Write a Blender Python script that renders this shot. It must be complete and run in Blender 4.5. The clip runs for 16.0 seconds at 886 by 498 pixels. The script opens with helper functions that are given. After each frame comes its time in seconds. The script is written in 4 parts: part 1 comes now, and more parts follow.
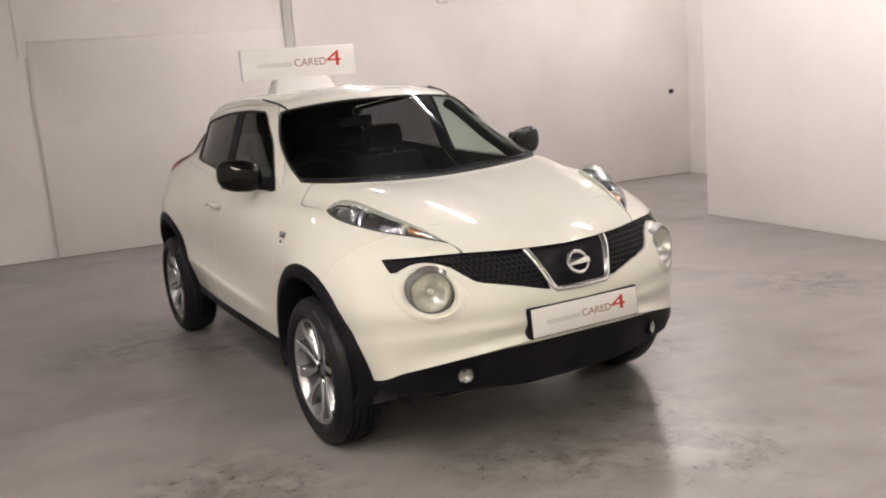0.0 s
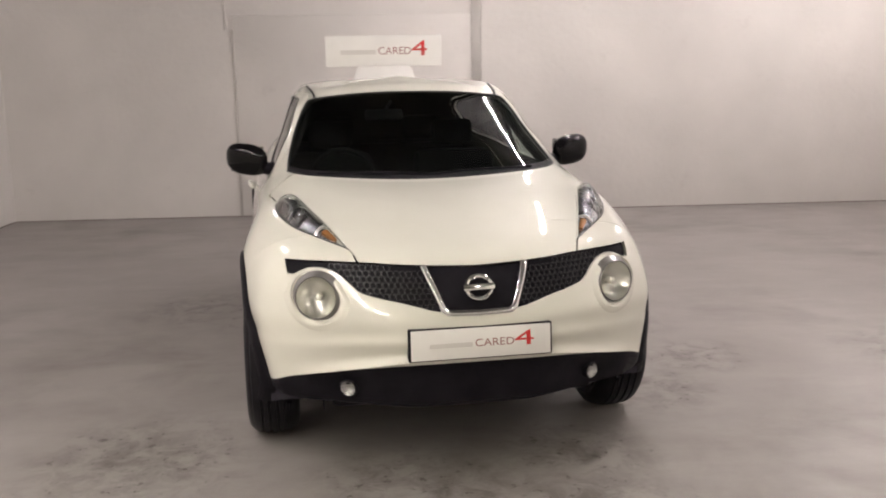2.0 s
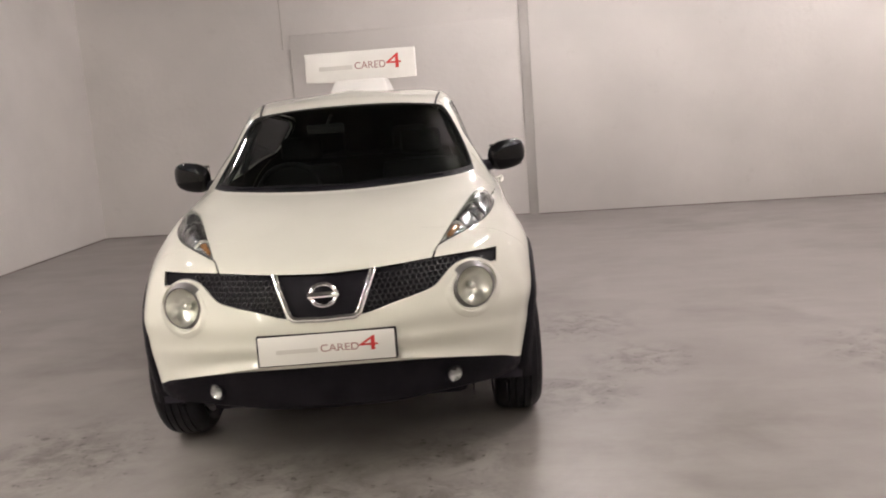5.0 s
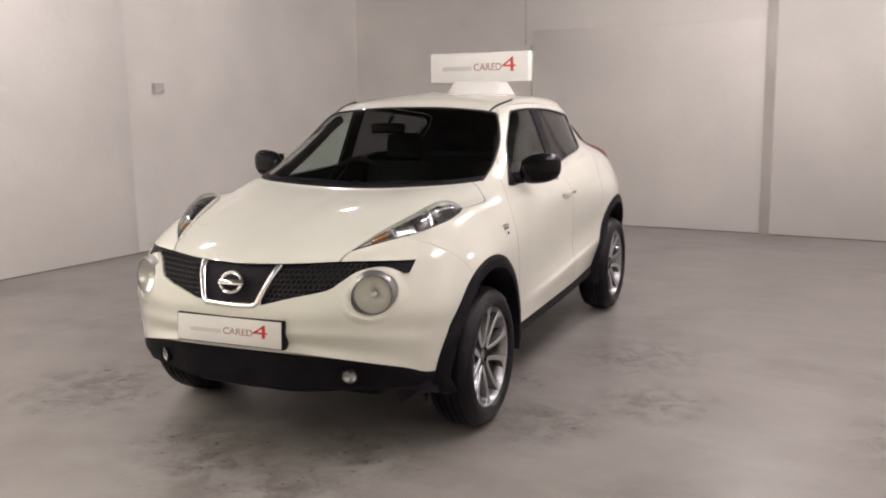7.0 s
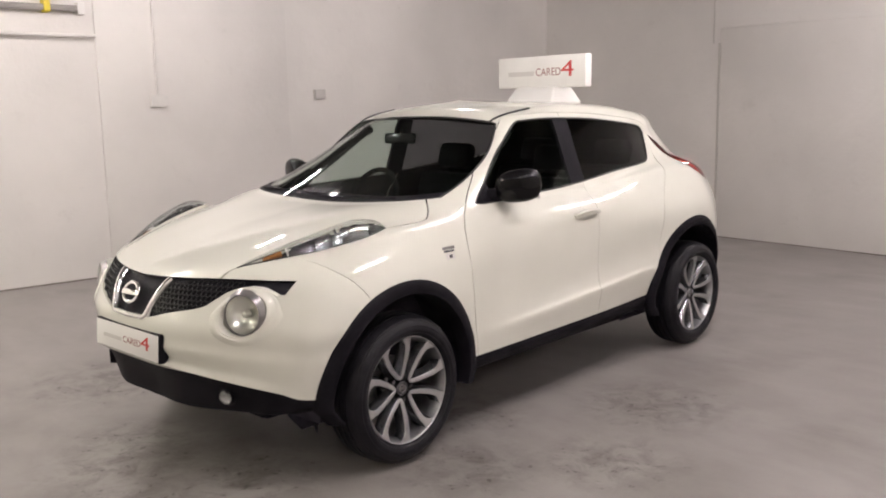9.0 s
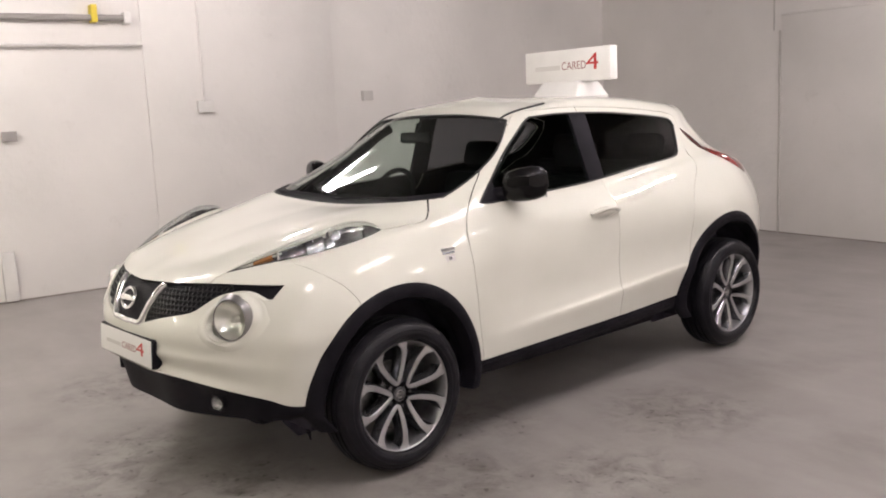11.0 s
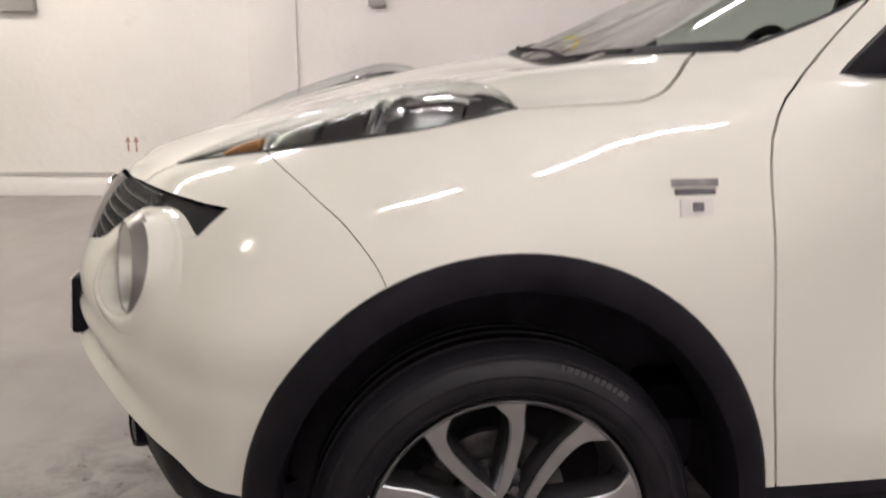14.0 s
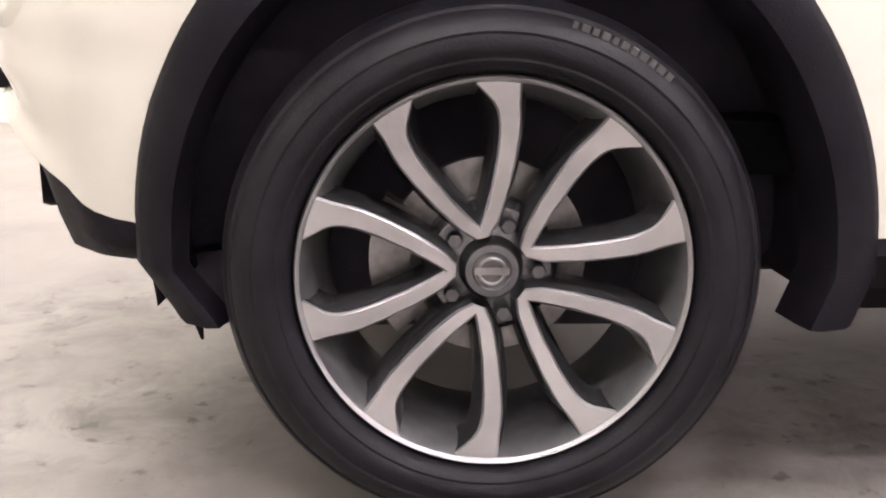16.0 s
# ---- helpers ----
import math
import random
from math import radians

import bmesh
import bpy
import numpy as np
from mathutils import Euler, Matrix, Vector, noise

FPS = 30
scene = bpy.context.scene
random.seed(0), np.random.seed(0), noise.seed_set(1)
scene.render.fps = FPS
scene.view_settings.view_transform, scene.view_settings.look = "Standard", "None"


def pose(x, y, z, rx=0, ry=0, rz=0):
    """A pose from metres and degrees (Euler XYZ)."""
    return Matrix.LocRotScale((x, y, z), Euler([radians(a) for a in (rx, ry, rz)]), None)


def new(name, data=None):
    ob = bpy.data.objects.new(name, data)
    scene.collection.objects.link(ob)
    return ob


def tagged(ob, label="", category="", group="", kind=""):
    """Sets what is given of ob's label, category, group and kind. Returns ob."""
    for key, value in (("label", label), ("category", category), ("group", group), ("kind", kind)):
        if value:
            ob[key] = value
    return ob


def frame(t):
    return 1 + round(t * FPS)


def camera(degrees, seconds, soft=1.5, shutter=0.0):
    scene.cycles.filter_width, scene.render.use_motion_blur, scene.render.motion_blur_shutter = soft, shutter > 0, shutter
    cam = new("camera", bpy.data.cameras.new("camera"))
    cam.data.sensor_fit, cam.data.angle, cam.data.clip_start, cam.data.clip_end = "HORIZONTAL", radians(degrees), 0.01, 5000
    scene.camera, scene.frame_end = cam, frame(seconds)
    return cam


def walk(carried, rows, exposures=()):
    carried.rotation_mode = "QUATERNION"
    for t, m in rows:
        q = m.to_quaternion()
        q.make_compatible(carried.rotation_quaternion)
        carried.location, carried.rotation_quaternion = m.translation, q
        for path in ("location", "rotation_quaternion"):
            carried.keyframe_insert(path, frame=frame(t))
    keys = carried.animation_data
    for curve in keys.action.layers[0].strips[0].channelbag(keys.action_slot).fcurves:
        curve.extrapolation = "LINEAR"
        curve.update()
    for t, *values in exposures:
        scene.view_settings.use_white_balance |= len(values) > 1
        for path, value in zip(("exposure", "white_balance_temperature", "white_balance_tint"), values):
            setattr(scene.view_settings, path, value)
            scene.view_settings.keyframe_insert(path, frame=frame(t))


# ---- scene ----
cam = camera(52.26, 16.0, soft=1.9, shutter=0.4)
# seconds, eye, turn
PATH = [
    (0, -2.136, -3.590, 1.506, 79.62, 4.69, -29.57),
    (0.5, -1.778, -3.667, 1.514, 79.61, 3.47, -24.12),
    (1, -1.389, -3.795, 1.507, 80.00, 2.23, -19.84),
    (1.5, -1.028, -3.870, 1.492, 80.10, 1.65, -15.80),
    (2, -0.693, -3.918, 1.513, 79.49, 0.96, -10.36),
    (2.5, -0.404, -4.034, 1.521, 79.48, -0.28, -4.78),
    (3, -0.294, -4.061, 1.523, 80.32, 0.90, -3.85),
    (3.5, -0.289, -4.058, 1.518, 80.68, 1.76, -3.81),
    (4, -0.250, -4.043, 1.511, 80.51, 2.34, -3.55),
    (4.5, 0.045, -4.077, 1.517, 80.01, 4.05, -3.75),
    (5, 0.462, -4.142, 1.500, 80.12, 4.26, -0.85),
    (7.5, 2.681, -3.554, 1.531, 80.70, 1.26, 29.49),
    (8, 3.024, -3.240, 1.541, 81.02, 2.10, 34.47),
    (8.5, 3.318, -2.920, 1.552, 80.39, 1.35, 38.78),
    (9, 3.518, -2.591, 1.537, 80.80, 1.08, 43.19),
    (11.5, 3.697, -2.082, 1.504, 79.98, 2.28, 49.44),
    (12, 3.393, -1.754, 1.449, 78.38, 1.50, 51.22),
    (12.5, 3.082, -1.311, 1.377, 76.27, 0.71, 54.64),
    (13, 2.753, -0.905, 1.286, 73.05, -0.62, 63.55),
    (13.5, 2.470, -0.551, 1.214, 76.43, -0.09, 74.85),
    (14, 2.177, -0.285, 1.115, 77.22, -0.19, 82.49),
    (14.5, 1.979, -0.173, 0.887, 74.59, 0.88, 85.92),
    (15, 1.884, -0.088, 0.653, 75.25, 1.86, 90.61),
    (15.5, 1.864, -0.085, 0.592, 78.05, 0.66, 89.80),
    (16, 1.866, -0.086, 0.597, 77.06, -0.25, 88.60),
]
walk(cam, [(t, pose(x, y, z, a, b, c)) for t, x, y, z, a, b, c in PATH],
     exposures=[(0.0, 0.06, 6580, 11.5), (5.2, 0.06, 6580, 11.5), (7.3, 0.0, 6500, 11.5), (11.8, 0.03, 6450, 12), (12.5, 0.17, 6450, 12), (13.0, 0.25, 6450, 12), (13.6, 0.0, 6450, 12),
                (14.1, -0.12, 6400, 12), (14.5, 0.1, 6300, 13), (14.8, 0.75, 6350, 13), (15.05, 1.2, 6350, 13.5), (15.5, 1.2, 6400, 13.5), (16.0, 1.0, 6400, 14)])

# ---- world and light ----
world = bpy.data.worlds.new("world")
scene.world = world
world.use_nodes = True
world.node_tree.nodes["Background"].inputs["Color"].default_value = (0.9, 0.9, 1.0, 1)
world.node_tree.nodes["Background"].inputs["Strength"].default_value = 0.02
TUBE_POWER = 252.0
# (-2.2, -6.2) and (-2.6, 3.2) are added fill lamps for the dim west side
LIGHTS = [(1.9, -3.8, 0.9), (2.15, -0.6, 0.8), (2.3, 1.1, 1.0), (1.2, 2.35, 1.0), (1.2, 4.9, 1.1), (-2.2, -6.2, 1.3), (-2.2, -4.6, 1.3), (-2.2, -3.0, 1.3), (-2.2, -1.4, 1.3), (-2.95, 0.95, 0.42), (-2.6, 3.2, 0.3), (4.9, 5.0, 1.15)]

# the hall stands a little askew to the car: u along the back wall, v towards it
TURN_HALL = -6.84
HALL = pose(0, 0, 0, 0, 0, TURN_HALL)
CEILING = 3.2


# ---- materials ----
def material(name, colour=(0.8, 0.8, 0.8), rough=0.5, metal=0.0, coat=0.0, spec=0.5):
    m = bpy.data.materials.new(name)
    m.use_nodes = True
    p = m.node_tree.nodes["Principled BSDF"]
    p.inputs["Base Color"].default_value = (*colour, 1)
    p.inputs["Roughness"].default_value = rough
    p.inputs["Metallic"].default_value = metal
    p.inputs["Coat Weight"].default_value = coat
    p.inputs["Coat Roughness"].default_value = 0.03
    p.inputs["Specular IOR Level"].default_value = spec
    return m


def nodes_of(m):
    return m.node_tree.nodes, m.node_tree.links, m.node_tree.nodes["Principled BSDF"]


def mottle(m, colours, scale, detail=6, bump=0.0, bump_scale=60.0, rough=None, stops=(0.35, 0.65), coord="Object"):
    """Cloudy variation of the base colour between colours, with fine relief."""
    n, l, p = nodes_of(m)
    co = n.new("ShaderNodeTexCoord")
    t = n.new("ShaderNodeTexNoise")
    t.inputs["Scale"].default_value, t.inputs["Detail"].default_value = scale, detail
    l.new(co.outputs[coord], t.inputs["Vector"])
    r = n.new("ShaderNodeValToRGB")
    for e, s, c in zip(r.color_ramp.elements, stops, colours):
        e.position, e.color = s, (*c, 1)
    l.new(t.outputs["Fac"], r.inputs["Fac"])
    l.new(r.outputs["Color"], p.inputs["Base Color"])
    if rough:
        q = n.new("ShaderNodeMapRange")
        q.inputs["To Min"].default_value, q.inputs["To Max"].default_value = rough
        l.new(t.outputs["Fac"], q.inputs["Value"])
        l.new(q.outputs["Result"], p.inputs["Roughness"])
    if bump:
        f = n.new("ShaderNodeTexNoise")
        f.inputs["Scale"].default_value, f.inputs["Detail"].default_value = bump_scale, 4
        l.new(co.outputs[coord], f.inputs["Vector"])
        b = n.new("ShaderNodeBump")
        b.inputs["Strength"].default_value, b.inputs["Distance"].default_value = bump, 0.01
        l.new(f.outputs["Fac"], b.inputs["Height"])
        l.new(b.outputs["Normal"], p.inputs["Normal"])
    return m


# where the floor is stained: place along the hall and reach
STAINS = [((-1.28, -0.42), 0.62), ((0.02, -0.80), 0.5), ((0.48, -1.02), 0.5), ((-0.25, -0.68), 0.4), ((1.05, 0.25), 0.4), ((1.1, 1.5), 0.5), ((1.42, 0.75), 0.4),
          ((-1.55, 2.2), 0.6), ((2.8, 0.7), 0.6), ((0.5, -0.5), 0.45), ((-1.0, 1.8), 0.5), ((0.4, 0.6), 0.6)]


def concrete(name):
    """Worn trowelled concrete: clouds, grain, dark oily blotches, scuffs and damp spots."""
    m = material(name, (0.3, 0.29, 0.28), 0.4)
    n, l, p = nodes_of(m)
    co = n.new("ShaderNodeTexCoord").outputs["Object"]

    def noise_at(scale, detail=6, rough=0.6, stretch=(1, 1, 1), distortion=0.0):
        mp = n.new("ShaderNodeMapping")
        mp.inputs["Scale"].default_value = stretch
        l.new(co, mp.inputs["Vector"])
        t = n.new("ShaderNodeTexNoise")
        t.inputs["Scale"].default_value, t.inputs["Detail"].default_value = scale, detail
        t.inputs["Roughness"].default_value, t.inputs["Distortion"].default_value = rough, distortion
        l.new(mp.outputs["Vector"], t.inputs["Vector"])
        return t.outputs["Fac"]

    def span(value, a, b, lo=0.0, hi=1.0):
        q = n.new("ShaderNodeMapRange")
        for k, v in zip(("From Min", "From Max", "To Min", "To Max"), (a, b, lo, hi)):
            q.inputs[k].default_value = v
        l.new(value, q.inputs["Value"])
        return q.outputs["Result"]

    def times(a, b):
        q = n.new("ShaderNodeMath")
        q.operation = "MULTIPLY"
        l.new(a, q.inputs[0])
        if isinstance(b, float):
            q.inputs[1].default_value = b
        else:
            l.new(b, q.inputs[1])
        return q.outputs[0]

    def blend(a, b, fac):
        q = n.new("ShaderNodeMix")
        q.data_type = "RGBA"
        for sock, v in ((q.inputs[6], a), (q.inputs[7], b)):
            if isinstance(v, tuple):
                sock.default_value = (*v, 1)
            else:
                l.new(v, sock)
        l.new(fac, q.inputs[0])
        return q.outputs[2]

    clouds = span(noise_at(0.5, 9, 0.6, distortion=0.8), 0.30, 0.70)
    haze = span(noise_at(2.3, 8, 0.62, (1.0, 1.5, 1.0), 0.5), 0.28, 0.72)
    grain = span(noise_at(45, 8, 0.75), 0.25, 0.75)
    blotch = times(span(noise_at(1.5, 7, 0.58, distortion=0.4), 0.42, 0.76), span(noise_at(0.45, 3), 0.40, 0.64))
    damp = None
    for at, size in STAINS:
        far = n.new("ShaderNodeVectorMath")
        far.operation = "DISTANCE"
        far.inputs[1].default_value = (*at, 0)
        l.new(co, far.inputs[0])
        near = times(span(far.outputs["Value"], size, size * 0.2), span(noise_at(7.0, 8, 0.68, distortion=0.5), 0.42, 0.64))
        if damp is None:
            damp = near
        else:
            q = n.new("ShaderNodeMath")
            q.operation = "MAXIMUM"
            l.new(damp, q.inputs[0])
            l.new(near, q.inputs[1])
            damp = q.outputs[0]
    crumbs = times(span(noise_at(21, 3, 0.55), 0.60, 0.66), span(damp, 0.1, 0.45))
    scuffs = times(span(noise_at(1.3, 6, 0.6, (1.0, 3.0, 1.0)), 0.45, 0.80), 0.45)
    c = blend((0.205, 0.186, 0.175), (0.325, 0.303, 0.295), clouds)
    c = blend(c, (0.39, 0.365, 0.353), times(haze, 0.38))
    c = blend(c, (0.33, 0.31, 0.297), times(grain, 0.16))
    c = blend(c, (0.125, 0.108, 0.098), times(blotch, 0.95))
    c = blend(c, (0.38, 0.355, 0.345), scuffs)
    c = blend(c, (0.095, 0.082, 0.075), times(damp, 0.85))
    c = blend(c, (0.05, 0.04, 0.034), times(crumbs, 0.8))
    l.new(c, p.inputs["Base Color"])
    wet = n.new("ShaderNodeMath")
    wet.operation = "MULTIPLY_ADD"
    wet.inputs[1].default_value = -0.04
    l.new(damp, wet.inputs[0])
    l.new(span(haze, 0, 1, 0.29, 0.41), wet.inputs[2])
    l.new(wet.outputs[0], p.inputs["Roughness"])
    b = n.new("ShaderNodeBump")
    b.inputs["Strength"].default_value, b.inputs["Distance"].default_value = 0.13, 0.006
    l.new(noise_at(22, 6, 0.7), b.inputs["Height"])
    l.new(b.outputs["Normal"], p.inputs["Normal"])
    return m


def plaster(name, dark, light, dirt):
    """Old wall paint: broad patches, brush marks, dirt specks and a lumpy face."""
    m = mottle(material(name, light, 0.6), (dark, light), 0.9, 8, 0.35, 16)
    n, l, p = nodes_of(m)
    co = n.new("ShaderNodeTexCoord").outputs["Object"]
    t = n.new("ShaderNodeTexNoise")
    t.inputs["Scale"].default_value, t.inputs["Detail"].default_value, t.inputs["Roughness"].default_value = 4.5, 9, 0.75
    l.new(co, t.inputs["Vector"])
    q = n.new("ShaderNodeMapRange")
    for k, v in zip(("From Min", "From Max", "To Min", "To Max"), (0.60, 0.78, 0.0, 0.55)):
        q.inputs[k].default_value = v
    l.new(t.outputs["Fac"], q.inputs["Value"])
    x = n.new("ShaderNodeMix")
    x.data_type = "RGBA"
    l.new(p.inputs["Base Color"].links[0].from_socket, x.inputs[6])
    x.inputs[7].default_value = (*dirt, 1)
    l.new(q.outputs["Result"], x.inputs[0])
    l.new(x.outputs[2], p.inputs["Base Color"])
    return m


def glass(name, tint, base=0.009):
    """A clear pane: tinted see-through with a Fresnel gloss."""
    m = bpy.data.materials.new(name)
    m.use_nodes = True
    n, l = m.node_tree.nodes, m.node_tree.links
    n.remove(n["Principled BSDF"])
    out = n["Material Output"]
    tr, gl, mx, fr, pw, ad = (n.new(k) for k in ("ShaderNodeBsdfTransparent", "ShaderNodeBsdfGlossy", "ShaderNodeMixShader", "ShaderNodeLayerWeight", "ShaderNodeMath", "ShaderNodeMath"))
    fr.inputs["Blend"].default_value = 0.5
    pw.operation, ad.operation = "POWER", "MULTIPLY_ADD"
    pw.inputs[1].default_value = 5.6
    ad.inputs[1].default_value, ad.inputs[2].default_value = 1 - base, base
    tr.inputs["Color"].default_value = (*tint, 1)
    gl.inputs["Roughness"].default_value = 0.01
    l.new(fr.outputs["Facing"], pw.inputs[0])
    l.new(pw.outputs[0], ad.inputs[0])
    l.new(ad.outputs[0], mx.inputs["Fac"])
    l.new(tr.outputs["BSDF"], mx.inputs[1])
    l.new(gl.outputs["BSDF"], mx.inputs[2])
    l.new(mx.outputs["Shader"], out.inputs["Surface"])
    return m


def glow(name, colour, strength):
    m = material(name, (0.9, 0.9, 0.9), 0.4)
    p = m.node_tree.nodes["Principled BSDF"]
    p.inputs["Emission Color"].default_value = (*colour, 1)
    p.inputs["Emission Strength"].default_value = strength
    return m


PAINT = material("white_paint", (0.70, 0.70, 0.622), 0.5, 0, 1.0, 0.3)
mottle(PAINT, ((0.685, 0.680, 0.612), (0.715, 0.708, 0.640)), 3.0, 3)
BLACK_PLASTIC = mottle(material("black_plastic", (0.01, 0.01, 0.012), 0.5, spec=0.08), ((0.0068, 0.0060, 0.0087), (0.0125, 0.0112, 0.015)), 9, 5, 0.25, 420)
GLOSS_BLACK = material("gloss_black", (0.0035, 0.0032, 0.004), 0.04, 0, 0.0, 0.22)
RUBBER = mottle(material("tyre_rubber", (0.018, 0.018, 0.019), 0.40, spec=0.16), ((0.0075, 0.007, 0.0095), (0.0135, 0.0125, 0.016)), 14, 5, 0.12, 300)
SEAL = material("rubber_seal", (0.012, 0.012, 0.012), 0.5)
CHROME = material("chrome", (0.82, 0.82, 0.83), 0.09, 1.0)
MACHINED = mottle(material("machined_alloy", (0.62, 0.62, 0.63), 0.40, 1.0), ((0.42, 0.42, 0.43), (0.54, 0.54, 0.55)), 9, 4, 0.04, 200)
LIP = mottle(material("rim_lip_alloy", (0.4, 0.4, 0.41), 0.5, 1.0), ((0.36, 0.36, 0.37), (0.44, 0.44, 0.45)), 9, 4)
LINER = mottle(material("wheel_well_liner", (0.03, 0.03, 0.034), 0.8, spec=0.1), ((0.035, 0.032, 0.043), (0.055, 0.05, 0.065)), 12, 5, 0.3, 300)
DARK_ALLOY = mottle(material("grey_alloy", (0.14, 0.14, 0.15), 0.24, 0.85), ((0.12, 0.12, 0.13), (0.17, 0.17, 0.18)), 20, 4)
BARREL = mottle(material("satin_alloy", (0.5, 0.5, 0.52), 0.30, 0.85), ((0.27, 0.27, 0.285), (0.38, 0.38, 0.39)), 20, 4)
STEEL = mottle(material("brake_steel", (0.3, 0.3, 0.31), 0.35, 0.9), ((0.16, 0.155, 0.155), (0.34, 0.33, 0.33)), 22, 5)
CABIN = mottle(material("cabin_cloth", (0.006, 0.006, 0.0065), 0.85, spec=0.08), ((0.004, 0.004, 0.0045), (0.008, 0.008, 0.0085)), 25, 5, 0.2, 500)
LAMP_RIM = material("lamp_rim", (0.26, 0.25, 0.25), 0.3, 0.6)
MARK_GREY = material("worn_rubber_mark", (0.05, 0.048, 0.05), 0.5)
MARK_BROWN = material("brown_stencil", (0.33, 0.2, 0.15), 0.7)
JOINT = mottle(material("dirty_joint", (0.2, 0.17, 0.15), 0.8), ((0.16, 0.14, 0.125), (0.3, 0.27, 0.25)), 3, 5)
CLEAR = glass("window_glass", (0.87, 0.91, 0.89))
PRIVACY = glass("privacy_glass", (0.40, 0.39, 0.41))
LENS = glass("lamp_lens", (0.95, 0.96, 0.96), 0.03)
AMBER = material("amber_lens", (0.42, 0.19, 0.07), 0.2, 0.2)
TAIL_DARK = material("smoked_red", (0.06, 0.02, 0.018), 0.15)
TAIL_RED = material("red_lens", (0.20, 0.014, 0.012), 0.15, 0, 1.0)
BOWL = mottle(material("lamp_bowl_chrome", (0.42, 0.42, 0.43), 0.22, 1.0), ((0.34, 0.34, 0.35), (0.56, 0.56, 0.57)), 30, 2, 0.3, 60)
GRILLE_RIB = material("grille_rib_black", (0.014, 0.013, 0.015), 0.34, spec=0.28)
SMOKE = material("smoked_plastic", (0.045, 0.04, 0.042), 0.2, 0, 0.0, 0.5)
REFLECTOR = material("lamp_reflector", (0.80, 0.79, 0.75), 0.29, 1.0)
SIGN_WHITE = mottle(material("sign_white", (0.78, 0.77, 0.75), 0.35), ((0.76, 0.75, 0.73), (0.80, 0.79, 0.77)), 6, 3)
PRINT_RED = material("print_red", (0.55, 0.03, 0.03), 0.4)
PRINT_DARK = material("print_dark", (0.30, 0.13, 0.13), 0.45)
PRINT_PALE = material("print_pale", (0.62, 0.60, 0.58), 0.45)
WALL = plaster("painted_wall", (0.66, 0.634, 0.613), (0.745, 0.715, 0.692), (0.55, 0.517, 0.49))
WHITE_WALL = plaster("white_wall", (0.75, 0.72, 0.705), (0.80, 0.77, 0.755), (0.66, 0.62, 0.60))
# unseen ceiling, its colour darkened so that glass and paint reflect little of it
CEIL = mottle(material("dimmed_ceiling", (0.6, 0.58, 0.55), 0.8), ((0.085, 0.08, 0.077), (0.13, 0.125, 0.12)), 1.0, 5)
FLOOR = concrete("concrete_floor")
GREY_WALL = mottle(material("grey_wall_paint", (0.5, 0.48, 0.46), 0.6), ((0.45, 0.43, 0.41), (0.53, 0.51, 0.49)), 1.5, 6, 0.25, 35)
PIPE = mottle(material("pipe_paint", (0.7, 0.68, 0.66), 0.5), ((0.64, 0.62, 0.6), (0.72, 0.7, 0.68)), 5, 4)
NOTICE = mottle(material("blue_grey_plastic", (0.4, 0.42, 0.5), 0.5), ((0.36, 0.38, 0.46), (0.44, 0.46, 0.55)), 6, 3)
TRIM_GREY = material("grey_joint", (0.50, 0.475, 0.45), 0.7)
CONDUIT = material("grey_conduit", (0.3, 0.28, 0.27), 0.6)
YELLOW = material("yellow_paint", (0.7, 0.55, 0.05), 0.5)
TUBE = glow("tube_glow", (1.0, 0.918, 0.895), TUBE_POWER)
TUBE_WARM = glow("tube_glow_warm", (1.0, 0.94, 0.79), TUBE_POWER)


# ---- mesh helpers ----
def ob_from(name, bm, mats, smooth=True):
    me = bpy.data.meshes.new(name)
    bm.normal_update()
    bm.to_mesh(me)
    bm.free()
    for m in mats if isinstance(mats, (list, tuple)) else [mats]:
        me.materials.append(m)
    for f in me.polygons:
        f.use_smooth = smooth
    return new(name, me)


def sharpen(ob, degrees=35):
    """Smooth faces with hard edges where they meet at more than that angle."""
    bm = bmesh.new()
    bm.from_mesh(ob.data)
    for e in bm.edges:
        e.smooth = len(e.link_faces) == 2 and e.calc_face_angle(0) < radians(degrees)
    bm.to_mesh(ob.data)
    bm.free()
    return ob


def part(name, bm, mat, parent=None, label="", degrees=35):
    ob = sharpen(ob_from(name, bm, mat), degrees)
    ob.parent = parent
    if label:
        tagged(ob, label)
    return ob


def thing(name, label, category, m=None, group="", kind=""):
    ob = new(name)
    ob.matrix_basis = m if m else Matrix.Identity(4)
    return tagged(ob, label, category, group, kind)


def box(bm, lo, hi, bevel=0.0, m=None, segments=2):
    r = bmesh.ops.create_cube(bm, size=1)
    vs = r["verts"]
    c, s = [(a + b) / 2 for a, b in zip(lo, hi)], [b - a for a, b in zip(lo, hi)]
    for v in vs:
        v.co = Vector((v.co[0] * s[0] + c[0], v.co[1] * s[1] + c[1], v.co[2] * s[2] + c[2]))
    if bevel:
        es = list({e for v in vs for e in v.link_edges})
        r = bmesh.ops.bevel(bm, geom=es, offset=bevel, segments=segments, affect="EDGES", profile=0.5)
        vs = list({v for f in r["faces"] for v in f.verts} | {v for v in vs if v.is_valid})
    if m:
        for v in vs:
            v.co = m @ v.co
    return vs


